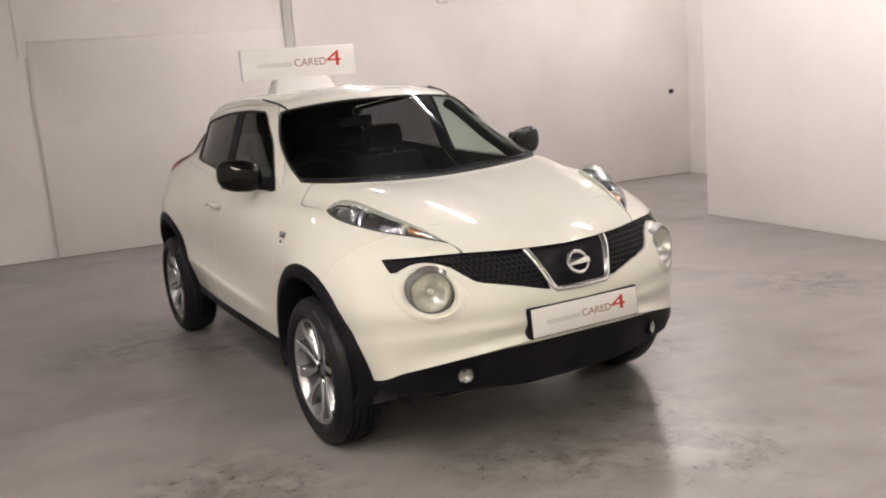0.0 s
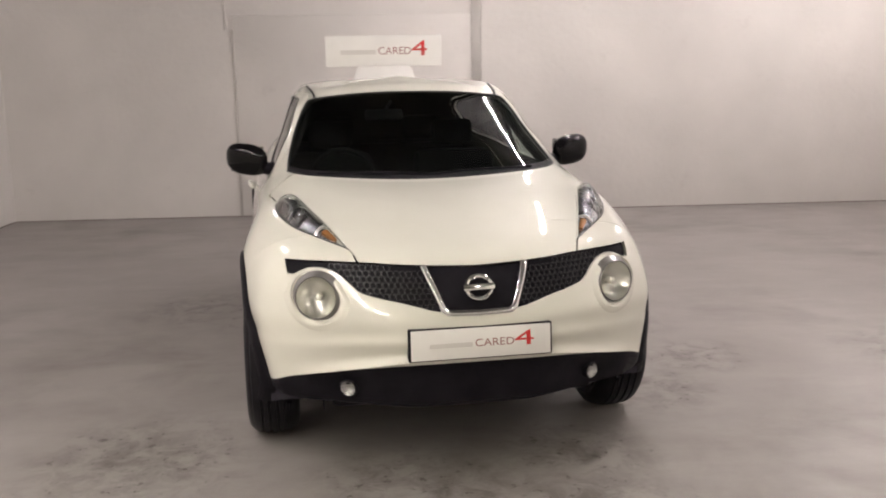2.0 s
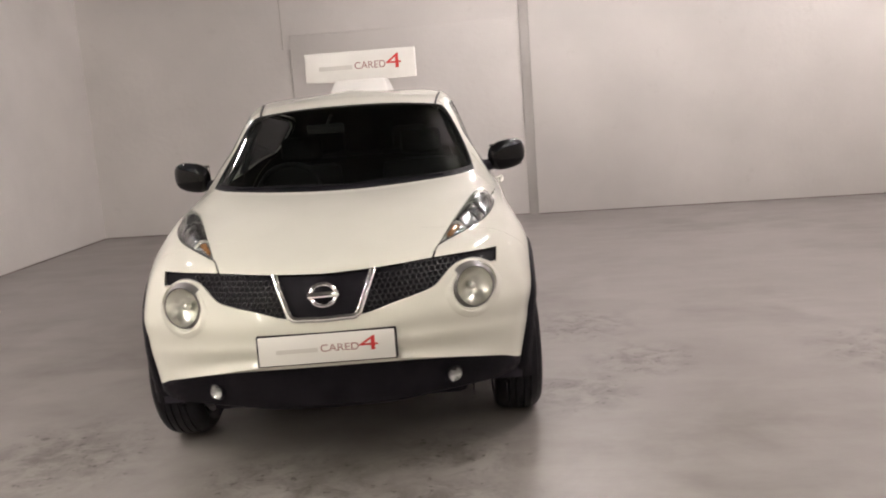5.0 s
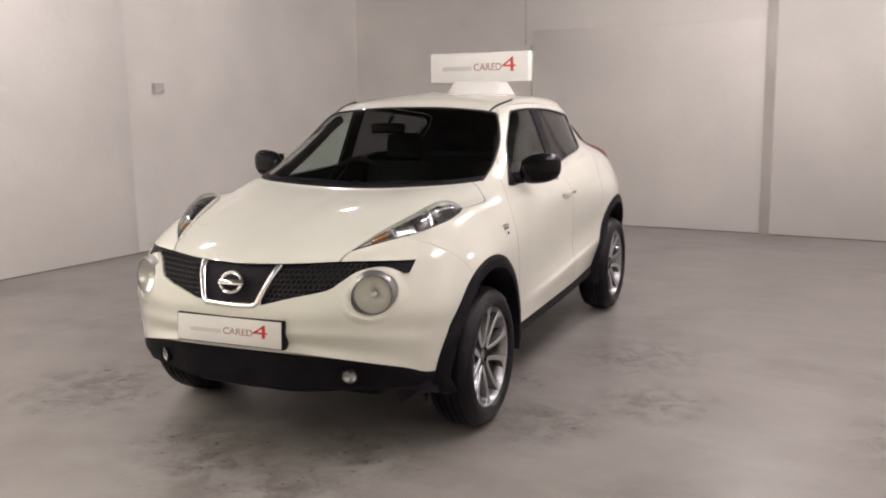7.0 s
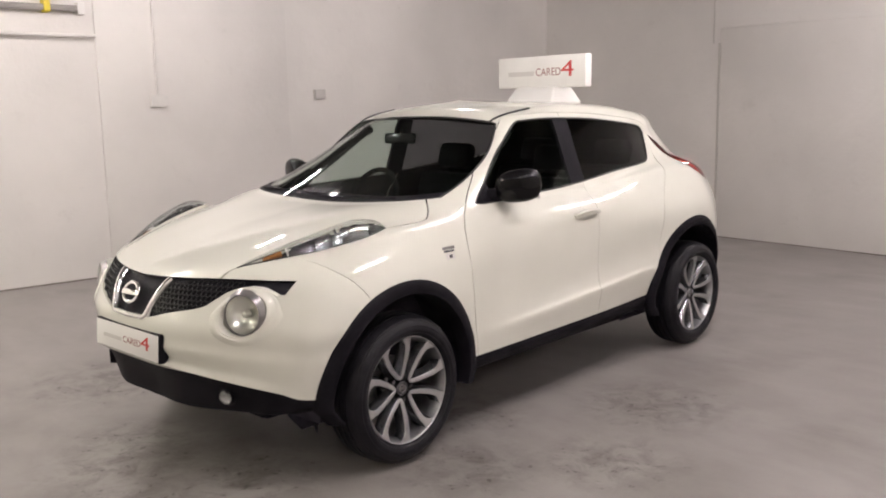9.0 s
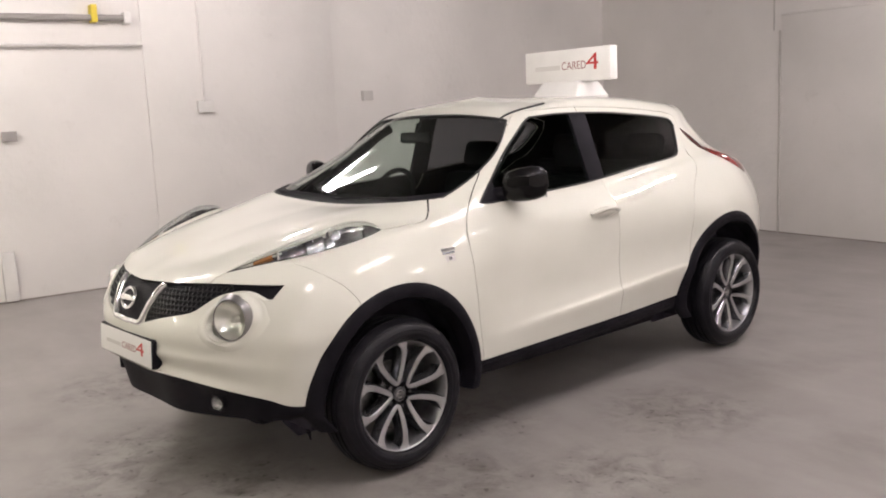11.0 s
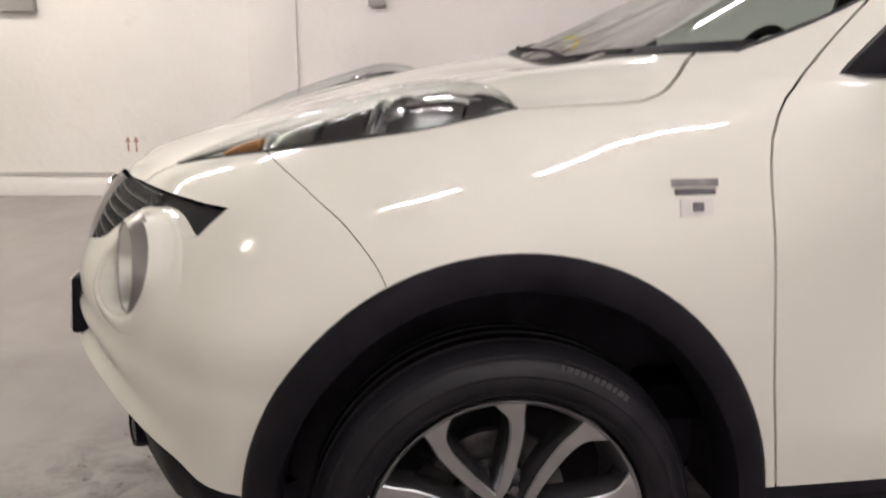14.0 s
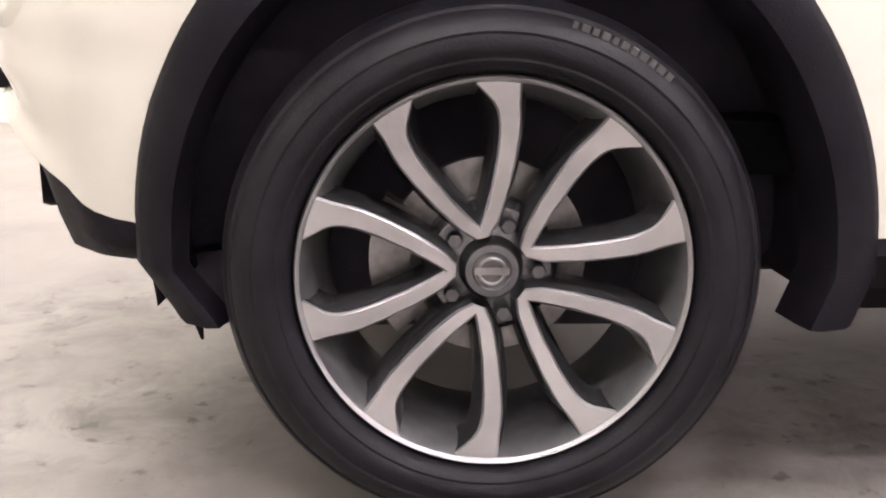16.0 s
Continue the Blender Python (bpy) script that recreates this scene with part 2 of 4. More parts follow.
def tube(bm, pts, radius, sides=10, closed=False):
    """A round bar swept along points; radius a number or one a point."""
    pts = [Vector(p) for p in pts]
    n = len(pts)
    rings = []
    for i, p in enumerate(pts):
        a = pts[(i - 1) % n] if closed or i else p
        b = pts[(i + 1) % n] if closed or i < n - 1 else p
        d = (b - a).normalized()
        u = d.cross(Vector((0, 0, 1)) if abs(d.z) < 0.9 else Vector((1, 0, 0))).normalized()
        w = d.cross(u)
        r = radius[i] if isinstance(radius, (list, tuple)) else radius
        rings.append([bm.verts.new(p + r * (math.cos(k * math.tau / sides) * u + math.sin(k * math.tau / sides) * w)) for k in range(sides)])
    for i in range(n if closed else n - 1):
        A, B2 = rings[i], rings[(i + 1) % n]
        for k in range(sides):
            bm.faces.new((A[k], A[(k + 1) % sides], B2[(k + 1) % sides], B2[k]))
    if not closed:
        bm.faces.new(rings[0][::-1])
        bm.faces.new(rings[-1])
    bmesh.ops.recalc_face_normals(bm, faces=bm.faces)


def lathe(bm, profile, n=64, close=False):
    """Turns a profile of (x, r) about the x axis."""
    rings = [[bm.verts.new((x, r * math.cos(k * math.tau / n), r * math.sin(k * math.tau / n))) for k in range(n)] for x, r in profile]
    m = len(rings)
    for i in range(m if close else m - 1):
        A, B2 = rings[i], rings[(i + 1) % m]
        for k in range(n):
            bm.faces.new((A[k], B2[k], B2[(k + 1) % n], A[(k + 1) % n]))
    bmesh.ops.recalc_face_normals(bm, faces=bm.faces)


def spline(pts, n):
    """n + 1 points on a Catmull-Rom curve through pts, even in its parameter."""
    P = np.array(pts, float)
    P = np.vstack([2 * P[0] - P[1], P, 2 * P[-1] - P[-2]])
    m = len(P) - 3
    out = []
    for k in range(n + 1):
        s = k * m / n
        i = min(int(s), m - 1)
        u = s - i
        a, b, c, d = P[i:i + 4]
        out.append(0.5 * (2 * b + (c - a) * u + (2 * a - 5 * b + 4 * c - d) * u * u + (3 * b - a - 3 * c + d) * u ** 3))
    return np.array(out)


def even(pts, n, smooth=True):
    """n + 1 points at even distances along a line through pts."""
    c = spline(pts, 12 * len(pts)) if smooth and len(pts) > 2 else np.array(pts, float)
    d = np.concatenate([[0], np.cumsum(np.linalg.norm(np.diff(c, axis=0), axis=1))])
    return np.stack([np.interp(np.linspace(0, d[-1], n + 1), d, c[:, k]) for k in range(c.shape[1])], 1)


# ---- the hall ----
def slab(name, lo, hi, mat, bevel=0.0):
    bm = bmesh.new()
    box(bm, lo, hi, bevel)
    ob = part(name, bm, mat)
    ob.matrix_basis = HALL
    return tagged(ob, kind="structure")


U0, U1, U2, V0, V1, VB = -4.53, 4.13, 6.3, -8.0, 3.49, 6.60
slab("floor", (U0 - 0.3, V0 - 0.3, -0.2), (U2 + 0.3, VB + 0.3, 0), FLOOR)
# ceiling stays out of view; its near-black colour stands in for an unlit one
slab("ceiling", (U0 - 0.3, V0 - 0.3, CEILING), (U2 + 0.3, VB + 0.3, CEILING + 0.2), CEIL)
slab("wall_west", (U0 - 0.2, V0, 0), (U0, VB, CEILING), WALL)
slab("wall_north", (U0 - 0.2, VB, 0), (U2 + 0.2, VB + 0.2, CEILING), WALL)
slab("wall_south", (U0 - 0.2, V0 - 0.2, 0), (U2 + 0.2, V0, CEILING), WALL)
slab("wall_east", (U2, V1 - 0.3, 0), (U2 + 0.2, VB, CEILING), WALL)
slab("partition_wall", (U1, V0, 0), (U1 + 0.25, V1, CEILING), WHITE_WALL, 0.01)
slab("wall_recess", (U1 + 0.25, V1 - 0.5, 0), (U2, V1 - 0.3, CEILING), WALL)

# blocked-up doorway, pilaster and joints on the north wall
def fixture(name, lo, hi, mat, label, category, bevel=.004):
    bm = bmesh.new()
    box(bm, lo, hi, bevel)
    ob = part(name, bm, mat)
    ob.matrix_basis = HALL
    return tagged(ob, label, category)


slab("wall_panel", (-1.93, VB - .010, 0), (.76, VB + .01, 2.27), WALL, .006)
slab("pilaster_1", (.76, VB - .03, 0), (.87, VB + .01, CEILING), GREY_WALL, .006)
slab("wall_cladding", (.87, VB - .05, 0), (U2, VB + .01, CEILING), WALL, .008)
slab("trim_1", (-1.955, VB - .016, 0), (-1.93, VB + .01, 2.12), TRIM_GREY, .003)
slab("trim_2", (-2.03, VB - .006, 2.12), (-2.015, VB + .01, CEILING), TRIM_GREY, .002)
slab("trim_3", (-1.93, VB - .014, 2.27), (.76, VB + .01, 2.285), WALL, .003)
# bays of the west wall
slab("pilaster_2", (U0 - .01, .78, 0), (U0 + .02, 2.72, CEILING), WALL, .008)
slab("pilaster_3", (U0 - .01, -1.35, 0), (U0 + .03, -1.0, CEILING), WALL, .01)
slab("baseboard", (U0 - .01, V0, 0), (U0 + .02, -1.35, .15), WHITE_WALL, .004)
slab("trim_5", (U0 + .02, VB - .016, 0), (.87, VB + .01, .010), JOINT, .002)
slab("trim_6", (.87, VB - .055, 0), (U2, VB + .01, .010), JOINT, .002)
slab("trim_7", (U0 - .01, -1.0, 0), (U0 + .024, VB - .02, .010), JOINT, .002)
slab("trim_4", (U0 - .01, V0, .15), (U0 + .028, -1.35, .18), GREY_WALL, .003)


def wall_pipe(pts, radius, name, label, mat):
    bm = bmesh.new()
    tube(bm, pts, radius, 10)
    ob = part(name, bm, mat)
    ob.matrix_basis = HALL
    return tagged(ob, label, "pipe")


wall_pipe([(U0 + .06, -5.0, 2.18), (U0 + .06, .77, 2.18)], .016, "wall_pipe", "pale painted pipe running along the wall", PIPE)
wall_pipe([(U0 + .06, -5.0, 2.41), (U0 + .06, .66, 2.41)], .028, "wall_pipe", "dark upper pipe running along the wall", CONDUIT)
wall_pipe([(U0 + .033, 1.31, CEILING), (U0 + .033, 1.31, 1.66)], .011, "conduit", "thin white conduit down to a switch box", WALL)
fixture("switch_box", (U0 + .02, 1.24, 1.55), (U0 + .06, 1.40, 1.66), PIPE, "white switch box at the conduit's end", "switch")
fixture("junction_box", (U0, 3.04, 1.60), (U0 + .05, 3.16, 1.70), GREY_WALL, "small grey junction box on the wall", "box")
fixture("pipe_clip", (U0, .62, 2.36), (U0 + .10, .68, 2.46), PIPE, "white end bracket of the upper pipe", "bracket")
fixture("pipe_marker", (U0, .34, 2.37), (U0 + .11, .39, 2.52), YELLOW, "yellow marker band round the upper pipe", "marker")
fixture("socket_box", (U0, -.48, 1.38), (U0 + .05, -.36, 1.46), CONDUIT, "small dark socket box on the wall", "socket")
fixture("trunking_box", (U0, -.60, .012), (U0 + .06, -.49, .44), PIPE, "upright white trunking box at the wall's foot", "trunking", .008)
fixture("switch_gear", (U0, -3.12, 1.33), (U0 + .07, -2.85, 1.62), CONDUIT, "dark grey electrical box on the wall", "box", .01)
arrows = thing("wall_mark", "two small brown arrows stencilled low on the wall", "marking", HALL)
for v in (-2.275, -2.215):
    bm = bmesh.new()
    box(bm, (U0 - .002, v - .006, .33), (U0 + .003, v + .006, .40))
    tip = [[bm.verts.new((U0 + x, v + a, z)) for a, z in ((-.02, .40), (.02, .40), (0, .445))] for x in (-.002, .003)]
    bm.faces.new(tip[1])
    bm.faces.new(tip[0][::-1])
    for i in range(3):
        bm.faces.new((tip[0][i - 1], tip[0][i], tip[1][i], tip[1][i - 1]))
    bmesh.ops.recalc_face_normals(bm, faces=bm.faces)
    part("arrow", bm, MARK_BROWN, arrows)
fixture("wall_notice", (U0, -4.15, .40), (U0 + .04, -3.90, .92), NOTICE, "pale blue-grey box low on the wall", "box")
fixture("door_knob", (5.97, VB - .10, 1.12), (6.03, VB - .04, 1.18), SEAL, "small black knob on the wall", "knob", .02)
fixture("ceiling_box", (2.66, VB - .09, 2.46), (2.78, VB - .04, 2.60), PIPE, "small pale box high on the wall", "box")


# strip lights under the ceiling, two on the west side added as fill
def strip_light(u, v, along_v=True, length=1.2):
    t = thing("strip_light", "long white fluorescent strip light fixed under the ceiling, some added as fill", "ceiling light",
              HALL @ pose(u, v, CEILING, 0, 0, 0 if along_v else 90), "strip lights under the ceiling")
    bm = bmesh.new()
    box(bm, (-0.05, -length / 2, -0.06), (0.05, length / 2, -0.001), 0.008)
    part("housing", bm, SIGN_WHITE, t)
    bm = bmesh.new()
    tube(bm, [(0, -length / 2 + 0.03, -0.085), (0, length / 2 - 0.03, -0.085)], 0.019, 12)
    part("lamp_tube", bm, TUBE_WARM if v < -2 else TUBE, t, "glowing white tube")
    return t


for u, v, length in LIGHTS:
    strip_light(u, v, True, length)


# ---- the car: body lines, front centre to rear centre ----
LINES = [
    # lower edge of the painted body
    [(0, -.80, .515), (.26, -.79, .512), (.50, -.68, .465), (.68, -.555, .418), (.77, -.427, .377), (.83, 0, .37), (.836, .447, .372),
     (.840, .95, .382), (.836, 1.5, .391), (.815, 2.07, .402), (.818, 2.53, .40), (.735, 2.95, .42), (.53, 3.20, .45), (0, 3.27, .45)],
    # bumper and sill swell
    [(0, -.815, .58), (.27, -.80, .58), (.52, -.69, .56), (.71, -.54, .53), (.80, -.41, .52), (.865, 0, .53), (.842, .447, .47),
     (.859, .95, .495), (.860, 1.5, .525), (.857, 2.07, .555), (.862, 2.53, .53), (.775, 2.93, .55), (.56, 3.22, .56), (0, 3.30, .56)],
    # waist hollow of the doors, lamp height in front
    [(0, -.805, .68), (.27, -.785, .69), (.53, -.685, .69), (.715, -.53, .68), (.815, -.40, .67), (.88, 0, .69), (.845, .447, .67),
     (.833, .95, .63), (.835, 1.5, .66), (.850, 2.07, .69), (.872, 2.53, .70), (.785, 2.93, .70), (.57, 3.22, .70), (0, 3.29, .70)],
    # bonnet's leading edge, fender flank
    [(0, -.745, .825), (.26, -.70, .835), (.52, -.585, .85), (.69, -.443, .852), (.785, -.30, .84), (.852, 0, .84), (.838, .43, .83),
     (.838, .95, .84), (.84, 1.5, .85), (.857, 2.07, .86), (.862, 2.53, .87), (.775, 2.90, .86), (.57, 3.18, .88), (0, 3.25, .88)],
    # bonnet front, fender crest
    [(0, -.60, .905), (.25, -.56, .91), (.457, -.50, .915), (.62, -.30, .955), (.70, -.15, .975), (.765, .05, .985), (.80, .44, .975),
     (.825, .95, .96), (.825, 1.5, .97), (.82, 2.07, .99), (.795, 2.53, 1.01), (.745, 2.82, 1.01), (.56, 3.08, 1.02), (0, 3.16, 1.02)],
    # bonnet middle, shoulder under the windows
    [(0, -.17, 1.008), (.22, -.15, 1.020), (.43, -.11, 1.028), (.575, .02, 1.030), (.655, .13, 1.036), (.714, .28, 1.042), (.757, .52, 1.05),
     (.765, .95, 1.04), (.755, 1.5, 1.055), (.748, 2.07, 1.10), (.720, 2.50, 1.12), (.685, 2.78, 1.10), (.53, 3.01, 1.10), (0, 3.10, 1.10)],
    # foot of the glass
    [(0, .25, 1.062), (.22, .245, 1.068), (.43, .245, 1.085), (.57, .29, 1.095), (.645, .39, 1.10), (.697, .50, 1.095), (.732, .62, 1.09),
     (.742, .95, 1.075), (.730, 1.5, 1.095), (.695, 2.05, 1.14), (.625, 2.42, 1.19), (.565, 2.68, 1.19), (.43, 2.90, 1.18), (0, 3.0, 1.18)],
    # middle of the glass
    [(0, .62, 1.268), (.20, .625, 1.270), (.40, .65, 1.268), (.53, .71, 1.262), (.59, .77, 1.26), (.63, .82, 1.265), (.655, .90, 1.265),
     (.665, 1.10, 1.26), (.663, 1.55, 1.27), (.635, 2.05, 1.275), (.567, 2.36, 1.305), (.51, 2.55, 1.32), (.39, 2.74, 1.33), (0, 2.82, 1.34)],
    # roof edge
    [(0, .98, 1.47), (.18, .98, 1.466), (.36, .98, 1.458), (.465, .98, 1.442), (.505, 1.0, 1.44), (.535, 1.03, 1.44), (.555, 1.08, 1.443),
     (.575, 1.22, 1.46), (.583, 1.6, 1.465), (.56, 2.05, 1.445), (.515, 2.34, 1.43), (.465, 2.52, 1.425), (.35, 2.65, 1.44), (0, 2.71, 1.455)],
    # roof
    [(0, 1.12, 1.518), (.15, 1.13, 1.516), (.30, 1.14, 1.508), (.37, 1.18, 1.503), (.40, 1.24, 1.506), (.42, 1.3, 1.51), (.435, 1.36, 1.515),
     (.445, 1.45, 1.52), (.45, 1.65, 1.523), (.435, 2.0, 1.512), (.395, 2.26, 1.49), (.34, 2.42, 1.48), (.23, 2.52, 1.485), (0, 2.56, 1.495)],
    # ridge of the roof
    [(0, 1.30 + k * k / 169, 1.55 - 0.00014 * k * k) for k in range(14)],
]
# the pressed crease low on the doors
SWELL, HOLLOW = LINES[1], LINES[2]
LINES.insert(2, [tuple(a + (b - a) * .3 for a, b in zip(p, q)) for p, q in zip(SWELL, HOLLOW)])
LINES[2][7], LINES[2][8] = (.845, .95, .530), (.846, 1.5, .560)
# the ledge along the bumper's lower edge
LINES.insert(1, [tuple(a + (b - a) * .4 for a, b in zip(p, q)) for p, q in zip(LINES[0], LINES[1])])
for k, (inn, out) in enumerate(((.012, .018), (.012, .018), (.009, .012), (.003, .004))):
    x, y, z = LINES[1][k]
    LINES[1][k] = (x, y + inn, z)
    x, y, z = LINES[0][k]
    LINES[0][k] = (x, y - out, z)
STEP = 6


def body_grid():
    cols = 13 * STEP
    rows = np.array([spline(l, cols) for l in LINES])
    net = np.stack([spline(rows[:, c], (len(LINES) - 1) * STEP) for c in range(cols + 1)], 1)
    # the bonnet runs on in one sweep to the foot of the glass
    for c in range(6 * STEP + 1):
        k = 1 if c <= 4 * STEP else 1 - (c - 4 * STEP) / (2 * STEP)
        for i in range(1, STEP):
            u = i / STEP
            sweep = net[7 * STEP, c] * (1 - u) + net[8 * STEP, c] * u + np.array((0, 0, .0055 * math.sin(math.pi * u)))
            net[7 * STEP + i, c] += (sweep - net[7 * STEP + i, c]) * k
    net[:, 0, 0] = net[:, -1, 0] = 0
    net[-1, :, 0] = 0
    return net


NET = body_grid()


def body_sheet():
    """The whole outer skin, both halves."""
    bm = bmesh.new()
    R, C = NET.shape[:2]
    L = [[bm.verts.new(NET[r, c]) for c in range(C)] for r in range(R)]
    Q = [[bm.verts.new(NET[r, c] * (-1, 1, 1)) for c in range(C)] for r in range(R)]
    for r in range(R - 1):
        for c in range(C - 1):
            bm.faces.new((L[r][c], L[r][c + 1], L[r + 1][c + 1], L[r + 1][c]))
            bm.faces.new((Q[r][c], Q[r + 1][c], Q[r + 1][c + 1], Q[r][c + 1]))
    bmesh.ops.remove_doubles(bm, verts=bm.verts, dist=0.0004)
    bmesh.ops.recalc_face_normals(bm, faces=bm.faces)
    return bm


from mathutils.bvhtree import BVHTree
skin_bm = body_sheet()
top = max(skin_bm.faces, key=lambda f: f.calc_center_median().z)
if top.normal.z < 0:
    bmesh.ops.reverse_faces(skin_bm, faces=skin_bm.faces)
SKIN = BVHTree.FromBMesh(skin_bm)
WAY = {"front": Vector((0, 1, 0)), "side": Vector((-1, 0, 0)), "other": Vector((1, 0, 0)), "top": Vector((0, 0, -1)), "rear": Vector((0, -1, 0))}


def on_skin(a, b, way, off=0.0):
    """The point of the skin over (a, b) of that view, off metres proud of it, and the normal there."""
    d = WAY[way]
    o = {"front": Vector((a, -3, b)), "rear": Vector((a, 6, b)), "side": Vector((3, a, b)), "other": Vector((-3, a, b)), "top": Vector((a, b, 3))}[way]
    hit = SKIN.ray_cast(o, d)
    if hit[0] is None:
        near = SKIN.find_nearest(o + d * 2.3)
        return near[0] + near[1] * off, near[1]
    return hit[0] + hit[1] * off, hit[1]


def patch(upper, lower, way, off=0.004, thick=0.012, n=24, m=6, smooth=True, mirror=False, bm=None, crown=0.0, lift=None):
    """A skin-hugging plate between an upper and a lower edge given in that view, with depth; crown: how far its middle swells."""
    bm = bm or bmesh.new()
    U, D = even(upper, n, smooth), even(lower, n, smooth)
    g = [[on_skin(*(U[i] + (D[i] - U[i]) * j / m), way, off + crown * math.sin(math.pi * i / n) ** 0.6 * math.sin(math.pi * j / m) ** 0.7 if crown and 0 < i < n and 0 < j < m else off)
          for j in range(m + 1)] for i in range(n + 1)]
    s = -1 if mirror else 1
    if lift:
        g = [[(p + Vector((0, 0, lift(i / n, j / m))), k) for j, (p, k) in enumerate(row)] for i, row in enumerate(g)]
    out = [[bm.verts.new((s * p.x, p.y, p.z)) for p, _ in row] for row in g]
    back = [[bm.verts.new((s * (p - k * thick).x, (p - k * thick).y, (p - k * thick).z)) for p, k in row] for row in g]
    for i in range(n):
        for j in range(m):
            bm.faces.new((out[i][j], out[i][j + 1], out[i + 1][j + 1], out[i + 1][j]))
            bm.faces.new((back[i][j], back[i + 1][j], back[i + 1][j + 1], back[i][j + 1]))
    rim = [(i, 0) for i in range(n + 1)] + [(n, j) for j in range(1, m + 1)] + [(i, m) for i in range(n - 1, -1, -1)] + [(0, j) for j in range(m - 1, 0, -1)]
    for a, b in zip(rim, rim[1:] + rim[:1]):
        bm.faces.new((out[a[0]][a[1]], out[b[0]][b[1]], back[b[0]][b[1]], back[a[0]][a[1]]))
    bmesh.ops.remove_doubles(bm, verts=bm.verts, dist=0.0003)
    bmesh.ops.recalc_face_normals(bm, faces=bm.faces)
    return bm


def loop_of(upper, lower, n=24, smooth=True):
    U, D = even(upper, n, smooth), even(lower, n, smooth)
    pts = list(U) + list(D[::-1])
    return [p for i, p in enumerate(pts) if np.linalg.norm(p - pts[i - 1]) > 0.002]


def prism(loop, way, near, far):
    """A cutter: the loop of that view drawn out between two depths."""
    bm = bmesh.new()
    put = {"front": lambda a, b, d: (a, d, b), "side": lambda a, b, d: (d, a, b), "top": lambda a, b, d: (a, b, d)}[way]
    A = [bm.verts.new(put(a, b, near)) for a, b in loop]
    Z = [bm.verts.new(put(a, b, far)) for a, b in loop]
    bm.faces.new(A)
    bm.faces.new(Z[::-1])
    for i in range(len(A)):
        bm.faces.new((A[i - 1], A[i], Z[i], Z[i - 1]))
    bmesh.ops.recalc_face_normals(bm, faces=bm.faces)
    return bm


def cut(ob, cutters):
    """Takes the cutters out of ob for good, one after another, each with the share of the shell that it may take; a cut that would lose more is tried another way."""
    for bm, most in cutters:
        c = ob_from("cutter", bm, [])
        before = ob.data
        whole = sum(f.area for f in before.polygons)
        for k, (solver, tolerant, selfish) in enumerate((("EXACT", False, False), ("EXACT", False, True), ("EXACT", False, False), ("EXACT", False, True), ("EXACT", True, True), ("EXACT", True, False), ("EXACT", False, True), ("EXACT", False, False), ("FAST", False, False))):
            c.location = (0, .0007 * k, .0005 * k)
            m = ob.modifiers.new("cut", "BOOLEAN")
            m.operation, m.solver, m.object = "DIFFERENCE", solver, c
            m.use_hole_tolerant, m.use_self = tolerant, selfish
            done = bpy.data.meshes.new_from_object(ob.evaluated_get(bpy.context.evaluated_depsgraph_get()))
            ob.modifiers.clear()
            left = sum(f.area for f in done.polygons)
            if (1 - most) * whole < left < 1.15 * whole and abs(left - whole) > .0003:
                ob.data = done
                break
            bpy.data.meshes.remove(done)
        bpy.data.objects.remove(c)
    return ob


# openings, as upper and lower edges in the view named
WINDSCREEN = ([(-.655, 1.106), (-.640, 1.18), (-.592, 1.31), (-.54, 1.408), (-.485, 1.437), (-.25, 1.459), (0, 1.464),
               (.25, 1.459), (.485, 1.437), (.54, 1.408), (.592, 1.31), (.640, 1.18), (.655, 1.106)],
              [(-.655, 1.106), (-.57, 1.098), (-.43, 1.088), (-.22, 1.073), (0, 1.067), (.22, 1.073), (.43, 1.088), (.57, 1.098), (.655, 1.106)])
WINDOW_TOP = [(.575, 1.07), (.70, 1.165), (.913, 1.322), (1.07, 1.425), (1.154, 1.440), (1.36, 1.446), (1.74, 1.432), (2.22, 1.388), (2.33, 1.368), (2.37, 1.335)]
WINDOW_FOOT = [(.575, 1.07), (.66, 1.064), (1.025, 1.08), (1.388, 1.098), (1.818, 1.137), (2.16, 1.160), (2.26, 1.180), (2.315, 1.24), (2.37, 1.335)]
SIDE_WINDOW = (WINDOW_TOP, WINDOW_FOOT)
HEADLIGHT = ([(.452, -.553), (.55, -.435), (.645, -.30), (.697, -.16), (.715, -.045), (.706, .03)],
             [(.452, -.553), (.50, -.41), (.55, -.26), (.60, -.10), (.645, .01), (.706, .03)])
GRILLE_TOP = [(-.69, .853), (-.53, .859), (-.40, .858), (-.26, .852), (0, .846), (.26, .852), (.40, .858), (.53, .859), (.69, .853)]
GRILLE_FOOT = [(-.69, .853), (-.683, .803), (-.662, .801), (-.615, .826), (-.56, .834), (-.50, .818), (-.455, .782), (-.41, .752), (-.27, .722), (-.13, .688), (0, .684),
               (.13, .688), (.27, .722), (.41, .752), (.455, .782), (.50, .818), (.56, .834), (.615, .826), (.662, .801), (.683, .803), (.69, .853)]
LAMP_AT, LAMP_R = (.582, .733), .081


def arch_loop(y0, ry, rz, zc=0.33, bottom=0.1, n=40):
    return [(y0 - ry, bottom)] + [(y0 - ry * math.cos(k * math.pi / n), zc + rz * math.sin(k * math.pi / n)) for k in range(n + 1)] + [(y0 + ry, bottom)]


def ring_of(a, b, r, n=32):
    return [(a + r * math.cos(k * math.tau / n), b + r * math.sin(k * math.tau / n)) for k in range(n)]


